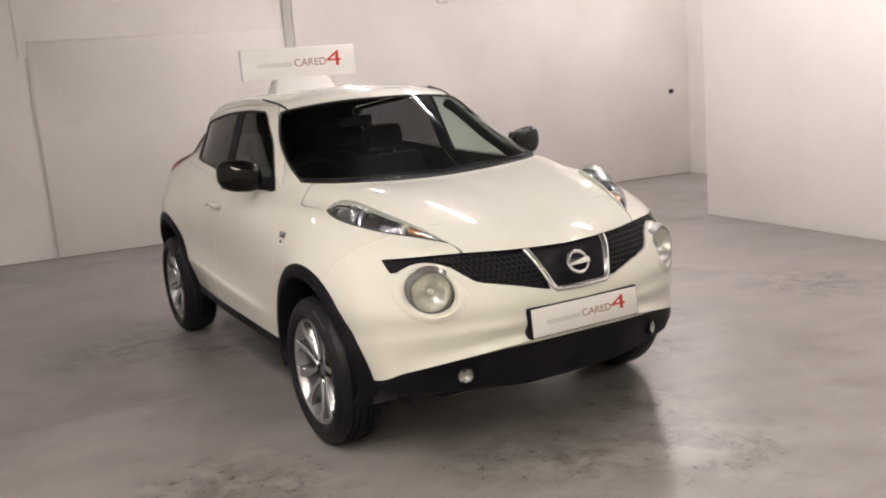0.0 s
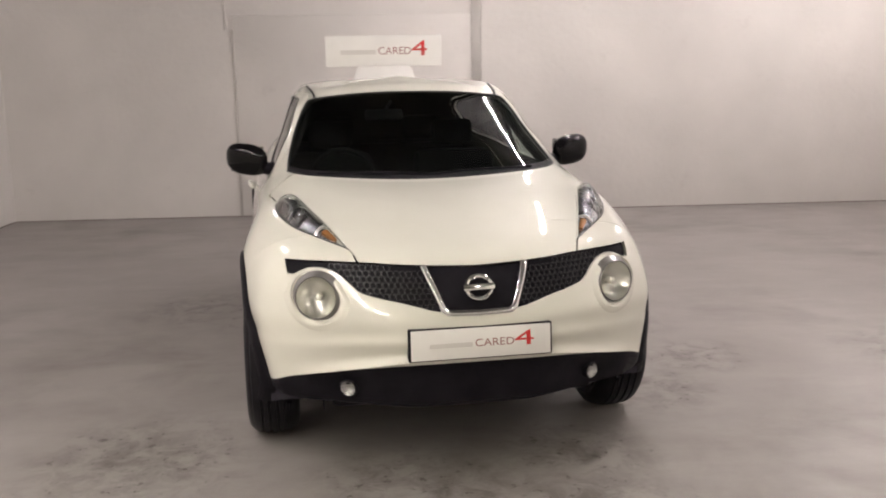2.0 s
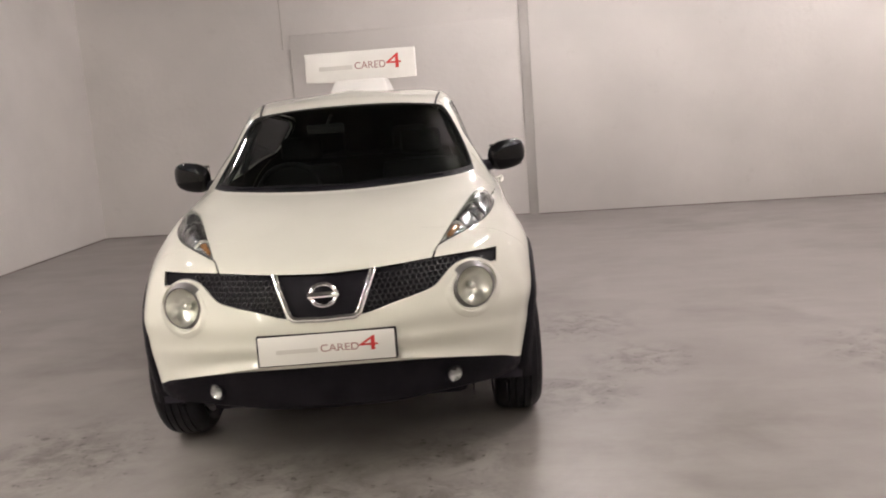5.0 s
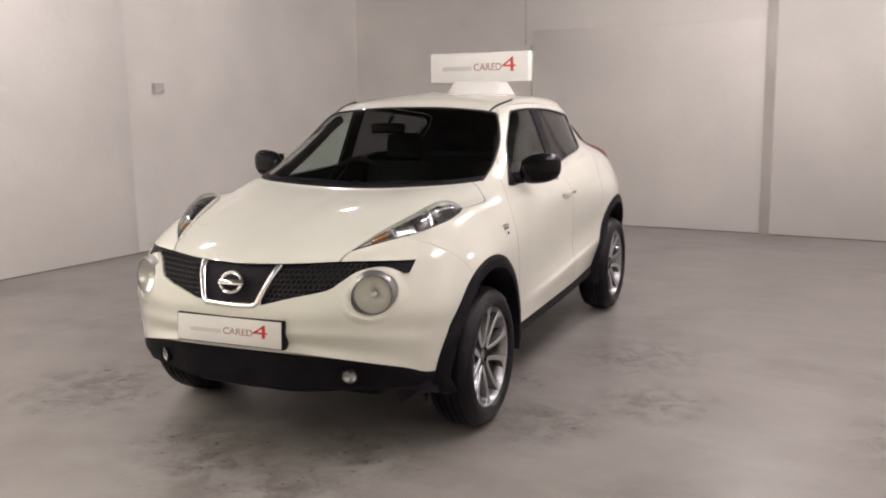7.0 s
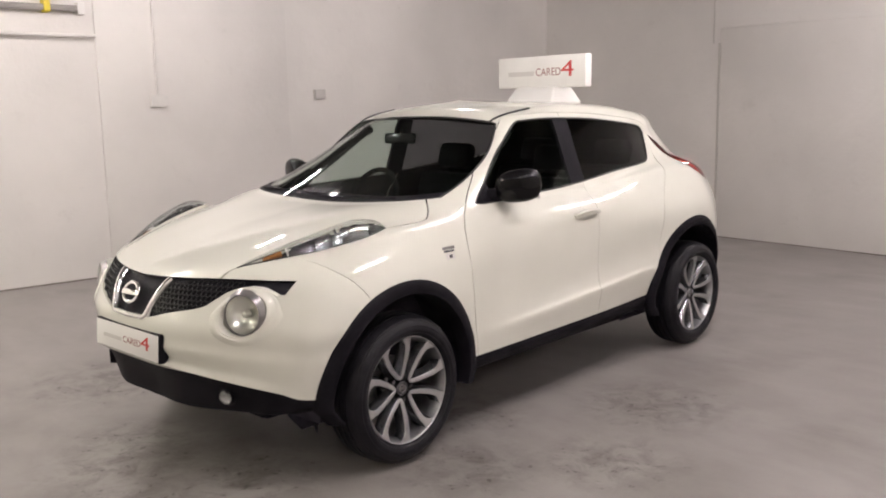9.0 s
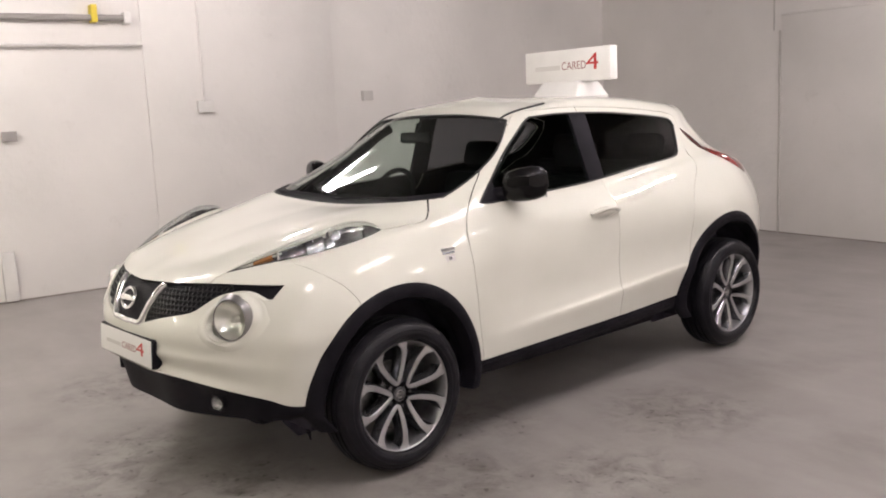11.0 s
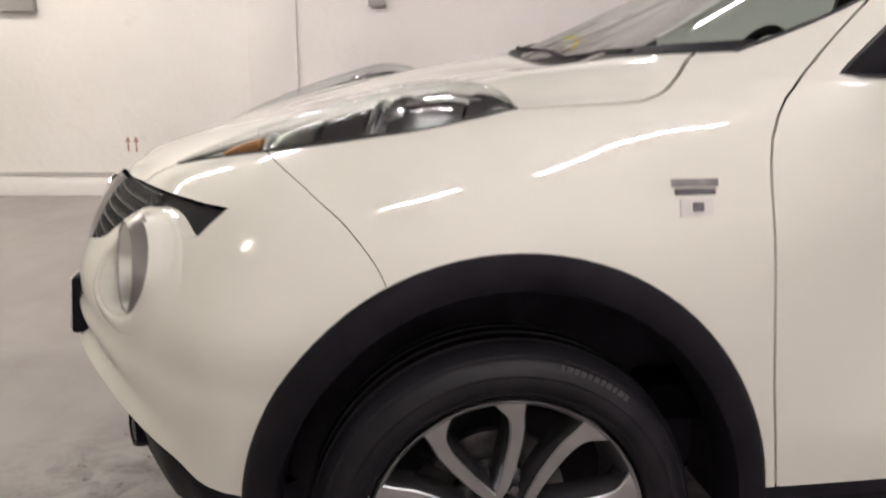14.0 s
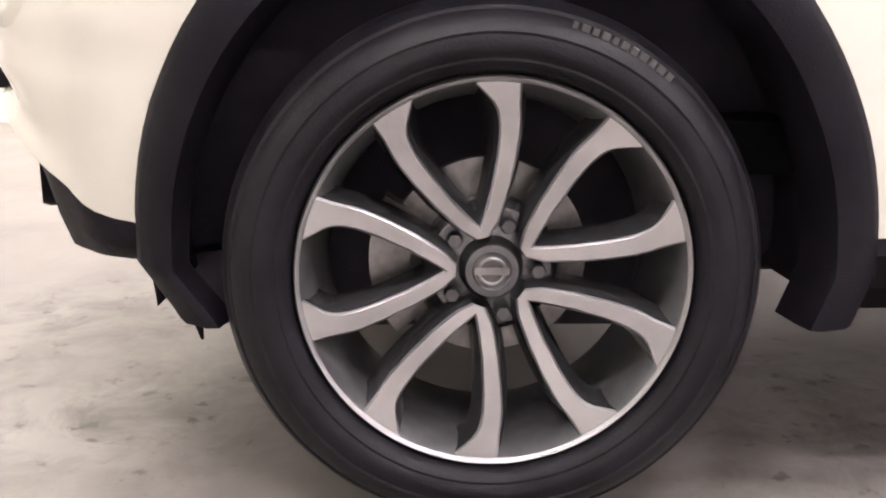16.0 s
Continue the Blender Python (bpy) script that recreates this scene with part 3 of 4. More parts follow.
def groove(pts, way, mirror=False, width=0.0045, n=40):
    """A cutter for a panel gap that follows pts over the skin."""
    bm = bmesh.new()
    g = [on_skin(a, b, way) for a, b in even(pts, n)]
    s = -1 if mirror else 1
    rings = []
    for i, (p, k) in enumerate(g):
        d = (g[min(i + 1, n)][0] - g[max(i - 1, 0)][0]).normalized()
        e = d.cross(k).normalized() * width / 2
        rings.append([bm.verts.new((s * q.x, q.y, q.z)) for q in (p + e + k * .012, p - e + k * .012, p - e - k * .035, p + e - k * .035)])
    for A, Z in zip(rings, rings[1:]):
        for j in range(4):
            bm.faces.new((A[j], A[(j + 1) % 4], Z[(j + 1) % 4], Z[j]))
    bm.faces.new(rings[0][::-1])
    bm.faces.new(rings[-1])
    bmesh.ops.triangulate(bm, faces=bm.faces)
    if bm.calc_volume(signed=True) < 0:
        bmesh.ops.reverse_faces(bm, faces=bm.faces)
    return bm


DOOR_FRONT = [(.482, .32), (.472, .38), (.449, .58), (.433, .78), (.427, .94), (.460, 1.022), (.55, 1.10), (.685, 1.205), (.91, 1.365), (1.04, 1.452), (1.14, 1.468)]
DOOR_TOP = [(1.13, 1.4665), (1.36, 1.475), (1.74, 1.462), (2.15, 1.428), (2.36, 1.40), (2.42, 1.36), (2.40, 1.25), (2.33, 1.12), (2.17, .98), (2.11, .82), (2.085, .66), (2.07, .32)]
DOOR_GAP = [(1.463, .36), (1.464, .5), (1.466, .7), (1.468, .9), (1.470, 1.14)]
DOOR_GAP_TOP = [(1.440, 1.425), (1.441, 1.445), (1.442, 1.462), (1.443, 1.482)]
BONNET_SIDE = [(.405, -.68), (.43, -.61), (.452, -.553), (.50, -.41), (.55, -.26), (.60, -.10), (.645, .01), (.706, .03), (.728, .12), (.74, .20), (.735, .25), (.69, .31), (.63, .36), (.58, .42)]
BUMPER_SIDE = [(-.41, .950), (-.337, .905), (-.296, .874), (-.25, .835), (-.205, .775), (-.188, .725)]

car = thing("car", "white crossover car with black wheel arch trim on concrete", "car")
skin_bm.normal_update()
SKIN_CORNERS = [([v.co.copy() for v in f.verts], [v.normal.copy() for v in f.verts]) for f in skin_bm.faces]
body = ob_from("body_shell", skin_bm, [PAINT, CABIN])
sol = body.modifiers.new("depth", "SOLIDIFY")
sol.thickness, sol.offset, sol.material_offset, sol.use_even_offset = 0.02, -1, 1, False
body.data = bpy.data.meshes.new_from_object(body.evaluated_get(bpy.context.evaluated_depsgraph_get()))
body.modifiers.clear()
FRONT_ARCH, REAR_ARCH = (0.008, .44, .468), (2.485, .482, .490)
cuts = [(prism(loop_of(*WINDSCREEN, 40), "front", 0.05, 1.3), .2), (prism(loop_of(*SIDE_WINDOW, 40), "side", -1.2, 1.2), .2),
        (prism(loop_of(GRILLE_TOP, GRILLE_FOOT, 60), "front", -1.0, -.35), .1)]
for s in (1, -1):
    for a in (FRONT_ARCH, REAR_ARCH):
        cuts.append((prism(arch_loop(*a), "side", s * 0.45, s * 1.2), .1))
    cuts.append((prism([(s * a, b) for a, b in loop_of(*HEADLIGHT, 30)], "top", .80, 1.15), .03))
    cuts.append((prism(ring_of(s * LAMP_AT[0], LAMP_AT[1], LAMP_R + .004), "front", -1.0, -.45), .03))
    for line, way in ((DOOR_FRONT, "side"), (DOOR_TOP, "side"), (DOOR_GAP, "side"), (DOOR_GAP_TOP, "side"), (BONNET_SIDE, "top"), (BUMPER_SIDE, "side")):
        cuts.append((groove(line, way, s < 0, .0016 if line is BUMPER_SIDE else .003 if line is DOOR_GAP else .007 if line is BONNET_SIDE else .0042), .012))
cut(body, cuts)


def skin_normals(me):
    """Outer faces take the smooth normal of the uncut skin, so that cuts leave no dents in the gloss."""
    from mathutils.interpolate import poly_3d_calc
    cache, normals = {}, []
    for f in me.polygons:
        c = SKIN.find_nearest(f.center)
        outer = c[0] is not None and c[3] < 0.003 and c[1].dot(f.normal) > 0.6
        for vi in f.vertices:
            if not outer:
                normals.append(tuple(f.normal))
                continue
            if vi not in cache:
                q = SKIN.find_nearest(me.vertices[vi].co)
                co, no = SKIN_CORNERS[q[2]]
                w = poly_3d_calc(co, q[0])
                k = Vector((0, 0, 0))
                for a, b in zip(w, no):
                    k += a * b
                cache[vi] = tuple(k.normalized())
            normals.append(cache[vi])
    for f in me.polygons:
        f.use_smooth = True
    me.normals_split_custom_set(normals)


def islands(me):
    """Which piece each vertex belongs to."""
    root = list(range(len(me.vertices)))

    def find(a):
        while root[a] != a:
            root[a] = root[root[a]]
            a = root[a]
        return a
    for e in me.edges:
        a, b = find(e.vertices[0]), find(e.vertices[1])
        if a != b:
            root[a] = b
    return [find(i) for i in range(len(root))]


def piece_name(c, size):
    """The panel that a loose piece of the shell is, by where its middle lies."""
    if size < 60:
        return "trim_piece"
    if abs(c.x) < 0.1 and c.y < -.3 and c.z < .75:
        return "front_bumper"
    if abs(c.x) < 0.1 and c.y < .4 and c.z > .8:
        return "bonnet"
    if abs(c.x) > .5 and .4 < c.y < 1.3:
        return "front_door"
    if abs(c.x) > .5 and 1.3 < c.y < 2.2:
        return "rear_door"
    if abs(c.x) > .5 and c.y < .4:
        return "front_fender"
    return "body_shell"


shell = body.data
lot = islands(shell)
pieces = {}
for f in shell.polygons:
    pieces.setdefault(lot[f.vertices[0]], []).append(f)
PANELS = {"front_fender": "white front fender", "front_bumper": "white painted front bumper", "bonnet": "smooth white bonnet", "front_door": "white front door", "rear_door": "white rear door",
          "body_shell": "creamy white painted body shell", "trim_piece": "white trim"}
panels = {}
for fs in pieces.values():
    bm = bmesh.new()
    at = {}
    mid = sum((f.center * f.area for f in fs), Vector()) / sum(f.area for f in fs)
    for f in fs:
        for i in f.vertices:
            if i not in at:
                at[i] = bm.verts.new(shell.vertices[i].co)
        try:
            nf = bm.faces.new([at[i] for i in f.vertices])
            nf.material_index = f.material_index
        except ValueError:
            pass
    kind = piece_name(mid, len(fs))
    if kind == "trim_piece":
        bm.free()
        continue
    ob = ob_from(kind, bm, [PAINT, CABIN])
    skin_normals(ob.data)
    ob.parent = car
    tagged(ob, PANELS[kind])
    panels.setdefault(kind, []).append(ob)
bpy.data.objects.remove(body)


def band(U, D, a, b, n=24):
    """The part of a window between a and b along its length, as upper and lower edges."""
    top, foot = even(U, 200), even(D, 200)
    ys = np.linspace(a, b, n)
    return ([(y, np.interp(y, top[:, 0], top[:, 1])) for y in ys], [(y, np.interp(y, foot[:, 0], foot[:, 1])) for y in ys])


for way in ("side", "other"):
    part("front_window", patch(*band(WINDOW_TOP, WINDOW_FOOT, .578, 1.37), way, -0.006, 0.004, 30, 6, False), CLEAR, car, "dark side glass")
    part("rear_window", patch(*band(WINDOW_TOP, WINDOW_FOOT, 1.50, 2.367), way, -0.006, 0.004, 24, 6, False), PRIVACY, car, "black privacy glass")
    part("door_pillar", patch(*band(WINDOW_TOP, WINDOW_FOOT, 1.372, 1.498), way, -0.003, 0.02, 6, 6, False), BLACK_PLASTIC, car, "gloss black pillar trim")
    part("sail_panel", patch(*band(WINDOW_TOP, WINDOW_FOOT, .58, .70), way, -0.002, 0.02, 10, 4, False), BLACK_PLASTIC, car, "black corner trim")


def screen_pane(upper, lower, n=48, m=14):
    """The windscreen as one evenly bowed pane laid through the body's skin."""
    U, D = even(upper, n), even(lower, n)
    g = np.array([[U[i] + (D[i] - U[i]) * j / m for j in range(m + 1)] for i in range(n + 1)])
    terms = lambda x, z: np.stack([np.ones_like(x), x ** 2, z, z ** 2, x ** 2 * z, x ** 4], -1)
    depth = np.array([[on_skin(x, z, "front", -.006)[0].y for x, z in row] for row in g])
    fit = np.linalg.lstsq(terms(g[..., 0], g[..., 1]).reshape(-1, 6), depth.reshape(-1), rcond=None)[0]
    y = terms(g[..., 0], g[..., 1]) @ fit
    bm = bmesh.new()
    out, back = ([[bm.verts.new((g[i, j, 0], y[i, j] + d, g[i, j, 1])) for j in range(m + 1)] for i in range(n + 1)] for d in (0, .005))
    for i in range(n):
        for j in range(m):
            bm.faces.new((out[i][j], out[i][j + 1], out[i + 1][j + 1], out[i + 1][j]))
            bm.faces.new((back[i][j], back[i + 1][j], back[i + 1][j + 1], back[i][j + 1]))
        for j in (0, m):
            bm.faces.new((out[i][j], out[i + 1][j], back[i + 1][j], back[i][j]))
    bmesh.ops.remove_doubles(bm, verts=bm.verts, dist=0.0003)
    bmesh.ops.recalc_face_normals(bm, faces=bm.faces)
    return bm


glass_bm = screen_pane(*WINDSCREEN)
# dark inner lining of the windscreen pillars
for way in ("side", "other"):
    bm = bmesh.new()
    tube(bm, [on_skin(y, z + .012, way, -.055)[0] for y, z in ((.62, 1.10), (.70, 1.165), (.80, 1.238), (.913, 1.322), (1.0, 1.38), (1.07, 1.425))], .026, 10)
    part("pillar_lining", bm, CABIN, car)
part("windscreen", glass_bm, CLEAR, car, "dark glossy windscreen glass")


def edging(loop, way, radius, off, mat, name, mirror=False, label=""):
    """A rubber bead round an opening."""
    bm = bmesh.new()
    s = -1 if mirror else 1
    pts = [on_skin(a, b, way, off)[0] for a, b in loop]
    tube(bm, [(s * p.x, p.y, p.z) for p in pts], radius, 6, True)
    return part(name, bm, mat, car, label, 80)


edging(loop_of(*WINDSCREEN, 60), "front", .007, -.004, SEAL, "windscreen_seal")
for mir in (False, True):
    edging(loop_of(*SIDE_WINDOW, 60), "side", .006, -.003, SEAL, "window_seal", mir)
# black scuttle along the foot of the windscreen
part("scuttle", patch([(-.645, 1.125), (-.57, 1.117), (-.43, 1.107), (-.22, 1.094), (0, 1.088), (.22, 1.094), (.43, 1.107), (.57, 1.117), (.645, 1.125)],
                      [(-.65, 1.104), (-.57, 1.097), (-.43, 1.087), (-.22, 1.072), (0, 1.066), (.22, 1.072), (.43, 1.087), (.57, 1.097), (.65, 1.104)], "front", .001, .02, 40, 3), BLACK_PLASTIC, car)

# ---- grille, chrome V and badge ----
part("grille", patch(GRILLE_TOP, GRILLE_FOOT, "front", -.012, .012, 60, 8), BLACK_PLASTIC, car, "black mesh grille insert")
top_line, foot_line = even(GRILLE_TOP, 200), even(GRILLE_FOOT, 200)


def grille_span(x):
    i = np.argsort(foot_line[:, 0])
    return np.interp(x, foot_line[i, 0], foot_line[i, 1]), np.interp(x, top_line[:, 0], top_line[:, 1])


# honeycomb ribs of the grille, one mesh for each side of the badge
for s in (1, -1):
    bm = bmesh.new()
    for row in range(9):
        for col in range(24):
            x, z = .17 + col * .022 + (row % 2) * .011, .692 + row * .019
            lo, hi = grille_span(x)
            if x > .54 or z < lo + .012 or z > hi - .010:
                continue
            pts = []
            for k in range(6):
                a, b = x + .0115 * math.cos(k * math.pi / 3), z + .0115 * math.sin(k * math.pi / 3)
                pts.append(on_skin(a, b, "front", -.007)[0])
            tube(bm, [(s * p.x, p.y, p.z) for p in pts], .0022, 4, True)
    part("grille_mesh", bm, GRILLE_RIB, car)

V_LINE = [(-.192, .845), (-.165, .78), (-.132, .70), (-.115, .687), (0, .684), (.115, .687), (.132, .70), (.165, .78), (.192, .845)]
bm = bmesh.new()
pv = [on_skin(a, b, "front", .004) for a, b in even(V_LINE, 60, False)]
prev = None
for i, (p, k) in enumerate(pv):
    d = (pv[min(i + 1, 60)][0] - pv[max(i - 1, 0)][0]).normalized()
    e = d.cross(k).normalized()
    ring = [bm.verts.new(p + e * a + k * b) for a, b in ((-.012, -.02), (-.012, .0), (-.006, .006), (.006, .006), (.012, .0), (.012, -.02))]
    if prev:
        for j in range(5):
            bm.faces.new((prev[j], prev[j + 1], ring[j + 1], ring[j]))
    prev = ring
bmesh.ops.recalc_face_normals(bm, faces=bm.faces)
part("grille_trim", bm, CHROME, car, "V-shaped chrome strip", 50)
bm = bmesh.new()
bc, bk = on_skin(0, .772, "front", .008)
bq = bk.to_track_quat("Y", "Z").to_matrix().to_4x4()
bm_m = Matrix.Translation(bc) @ bq
tube(bm, [bm_m @ Vector((.048 * math.cos(k * math.tau / 40), 0, .042 * math.sin(k * math.tau / 40))) for k in range(40)], .008, 8, True)
box(bm, (-.059, -.006, -.012), (.059, .008, .012), .003, bm_m)
part("emblem", bm, CHROME, car, "round chrome emblem")


# ---- front lamps ----
def front_lamps(s):
    """The round lamp in the bumper and the blade lamp on the fender of one side."""
    c, k = on_skin(LAMP_AT[0], LAMP_AT[1], "front")
    k = Vector((.38, -1, .10)).normalized()
    fix = Matrix.Diagonal((s, 1, 1, 1)) @ Matrix.Translation(c) @ k.to_track_quat("X", "Z").to_matrix().to_4x4()

    def turned(name, profile, mat, parent, label="", n=40):
        bm = bmesh.new()
        lathe(bm, profile, n)
        bmesh.ops.transform(bm, matrix=fix, verts=bm.verts)
        if s < 0:
            bmesh.ops.recalc_face_normals(bm, faces=bm.faces)
        return part(name, bm, mat, parent, label, 50)
    lamp = turned("round_lamp", [(-.05, .0), (-.045, .03), (-.03, .055), (-.005, .072), (.006, .076)], REFLECTOR, car, "round lamp with clear lens")
    turned("lens", [(.006, .077), (.012, .068), (.018, .045), (.0205, .02), (.021, .0)], LENS, lamp)
    turned("bezel", [(-.02, .076), (.006, .0775), (.009, .0795), (.006, .083), (-.003, .088), (-.018, .10)], LAMP_RIM, lamp)
    turned("bulb_shield", [(-.04, .014), (-.016, .014), (-.012, .011), (-.011, .0)], REFLECTOR, lamp)
    # swollen painted surround
    bm = bmesh.new()
    n = 40
    rings = []
    for j, (r, off) in enumerate(((.077, -.03), (.0835, .002), (.088, .005), (.095, .0056), (.105, .0042), (.117, .0015), (.130, -.003))):
        ring = []
        for i in range(n):
            a = i * math.tau / n
            r2 = r if j < 3 else r - (r - .087) * max(0, math.sin(a)) ** .5 * .72
            p, q = on_skin(LAMP_AT[0] + r2 * math.cos(a) * .97, LAMP_AT[1] + r2 * math.sin(a), "front", off)
            if j < 3:
                flat = fix @ Vector((.004 if j else -.03, 0, 0))
                flat.x *= s
                d = (p - flat).dot(k)
                p = p - k * d * (1 - j / 3)
            ring.append(bm.verts.new((s * p.x, p.y, p.z)))
        rings.append(ring)
    for A, Z in zip(rings, rings[1:]):
        for i in range(n):
            bm.faces.new((A[i], A[(i + 1) % n], Z[(i + 1) % n], Z[i]))
    bmesh.ops.recalc_face_normals(bm, faces=bm.faces)
    part("surround", bm, PAINT, lamp, "painted swollen rim", 60)

    # the lamp stands up from the bonnet along its inner edge
    def rise(u, v):
        h = (u / .72) ** .8 if u < .72 else max(0, math.cos((u - .72) / .28 * math.pi / 2)) ** .8
        return .052 * h * (math.sin(min(1, v / .55) * math.pi / 2) if v < .55 else .3 + .7 * math.cos((v - .55) / .45 * math.pi / 2))

    blade = part("headlight", patch(*HEADLIGHT, "top", -.024, .004, 40, 8, True, s < 0, None, 0, lambda u, v: .9 * rise(u, v)), BOWL, car,
                 "blade-shaped side lamp with amber indicator")
    part("lens", patch(*HEADLIGHT, "top", .003, .003, 40, 10, True, s < 0, None, .006, rise), LENS, blade)
    U, D = even(HEADLIGHT[0], 100), even(HEADLIGHT[1], 100)
    bm = bmesh.new()
    prev = None
    for i in range(0, 101, 2):
        p, q = on_skin(*D[i], "top", 0)
        h = rise(i / 100, 1)
        ring = [bm.verts.new((s * (p.x - .003), p.y, p.z - .03)), bm.verts.new((s * (p.x - .003), p.y, p.z + h + .004)), bm.verts.new((s * (p.x + .003), p.y, p.z + h + .004)),
                bm.verts.new((s * (p.x + .003), p.y, p.z - .03))]
        if prev:
            for j in range(4):
                bm.faces.new((prev[j], prev[(j + 1) % 4], ring[(j + 1) % 4], ring[j]))
        prev = ring
    bmesh.ops.recalc_face_normals(bm, faces=bm.faces)
    part("inner_wall", bm, PAINT, blade)

    def inner(name, a, b, c0, c1, off, mat, label="", swell=0.0, k=.8):
        up = [U[i] + (D[i] - U[i]) * c0 for i in range(a, b)]
        lo = [U[i] + (D[i] - U[i]) * c1 for i in range(a, b)]
        lift = lambda u, v: k * rise((a + (b - 1 - a) * u) / 100, c0 + (c1 - c0) * v)
        part(name, patch(up, lo, "top", off, .010, 14, 6, False, s < 0, None, swell, lift), mat, blade, label)
    inner("indicator", 15, 28, .34, .78, -.012, AMBER, "amber indicator", .003, .91)
    inner("indicator_rib", 30, 32, .05, .95, -.009, REFLECTOR, "", .002, .92)
    inner("reflector_plate", 33, 47, .06, .62, -.013, BOWL, "", .003, .92)
    inner("upper_cell", 38, 60, .66, .94, -.014, SMOKE, "dark lamp cell", .002, .91)
    inner("lower_cell", 48, 60, .06, .50, -.014, SMOKE, "dark lamp cell", .002, .91)
    inner("projector", 52, 58, .28, .62, -.016, CHROME, "", .006, .92)
    inner("divider", 61, 64, .03, .97, -.008, CHROME, "", .003, .93)
    inner("lamp_bowl", 65, 71, .20, .62, -.012, BOWL, "", .007, .93)
    # bright metal piece put in as the glint near the lamp's top edge
    inner("upper_glint", 74, 80, .74, .93, -.010, BOWL, "", .004, .94)
    inner("bezel", 66, 86, .04, .66, -.014, SMOKE, "black lamp bezel", .002, .91)
    inner("light_guide", 70, 90, .34, .40, -.008, CHROME, "", .002, .93)
    inner("tail_bezel", 86, 99, .04, .96, -.010, SMOKE, "black lamp bezel", .003, .92)
    edging_pts = [on_skin(a, b, "top", .0)[0] for a, b in loop_of(*HEADLIGHT, 50)]
    bm = bmesh.new()
    tube(bm, [(s * p.x, p.y, p.z) for p in edging_pts], .004, 6, True)
    part("seal", bm, SEAL, blade)

    # fog lamp in the valance
    fix2 = Matrix.Diagonal((s, 1, 1, 1)) @ Matrix.Translation((.480, -.664, .385)) @ Vector((.42, -1, 0)).normalized().to_track_quat("X", "Z").to_matrix().to_4x4()
    for nm, prof, mat in (("fog_lamp", [(-.012, 0), (-.010, .018), (-.003, .029)], BOWL), ("fog_lens", [(-.004, .029), (.001, .020), (.003, .0)], LENS),
                          ("fog_bezel", [(-.03, .029), (.002, .029), (.003, .033), (-.008, .037), (-.03, .037)], BLACK_PLASTIC)):
        bm = bmesh.new()
        lathe(bm, prof, 28)
        bmesh.ops.transform(bm, matrix=fix2, verts=bm.verts)
        bmesh.ops.recalc_face_normals(bm, faces=bm.faces)
        part(nm, bm, mat, car, "", 50)


front_lamps(1)
front_lamps(-1)


# ---- black trim low down ----
def skirt(cols, rows, name, mirror=False):
    """A strip lofted down from the body's lower edge: rows of (inwards, height) steps."""
    bm = bmesh.new()
    edge = NET[0, cols[0]:cols[1] + 1]
    s = -1 if mirror else 1
    prev = None
    for i, p in enumerate(edge):
        t = edge[min(i + 1, len(edge) - 1)] - edge[max(i - 1, 0)]
        nrm = np.array((-t[1], t[0], 0.0))
        nrm /= np.linalg.norm(nrm) + 1e-9
        nrm = -nrm
        u = i / (len(edge) - 1)
        ring = []
        for inn, z in (r(u, p) if callable(r) else r for r in rows):
            q = p - nrm * inn
            ring.append(bm.verts.new((s * q[0], q[1], p[2] + .004 if z is None else z)))
        if prev:
            for j in range(len(ring) - 1):
                bm.faces.new((prev[j], prev[j + 1], ring[j + 1], ring[j]))
        prev = ring
    bmesh.ops.remove_doubles(bm, verts=bm.verts, dist=0.0003)
    bmesh.ops.recalc_face_normals(bm, faces=bm.faces)
    return part(name, bm, BLACK_PLASTIC, car, "", 40)


def tuck(u):
    """How far the valance lies back under the bumper, less towards its corners."""
    return max(0.0, 1 - (u / .72) ** 2)


for mir in (False, True):
    skirt((0, 4 * STEP), [(.03, None), (.003, None), lambda u, p: (.045 * tuck(u), p[2] - .010), lambda u, p: (.006 + .08 * tuck(u), p[2] - .45 * (p[2] - .30)),
                          lambda u, p: (.022 + .085 * tuck(u), .315 + .012 * u), lambda u, p: (.06 + .09 * tuck(u), .287 + .03 * u), lambda u, p: (.27, .262 + .04 * u), (.42, .26)], "front_valance", mir)
    skirt((6 * STEP, int(8.9 * STEP)), [(.04, None), (.002, None), lambda u, p: (-.006, p[2] - .02), lambda u, p: (.002, .335 + .01 * u), lambda u, p: (.022, .305 + .02 * u), lambda u, p: (.10, .30 + .02 * u)], "sill_trim", mir)
    skirt((10 * STEP + 5, 13 * STEP), [(.04, None), (.002, None), lambda u, p: (-.008, p[2] - .03), (.02, .30), (.12, .25), (.3, .24)], "rear_valance", mir)


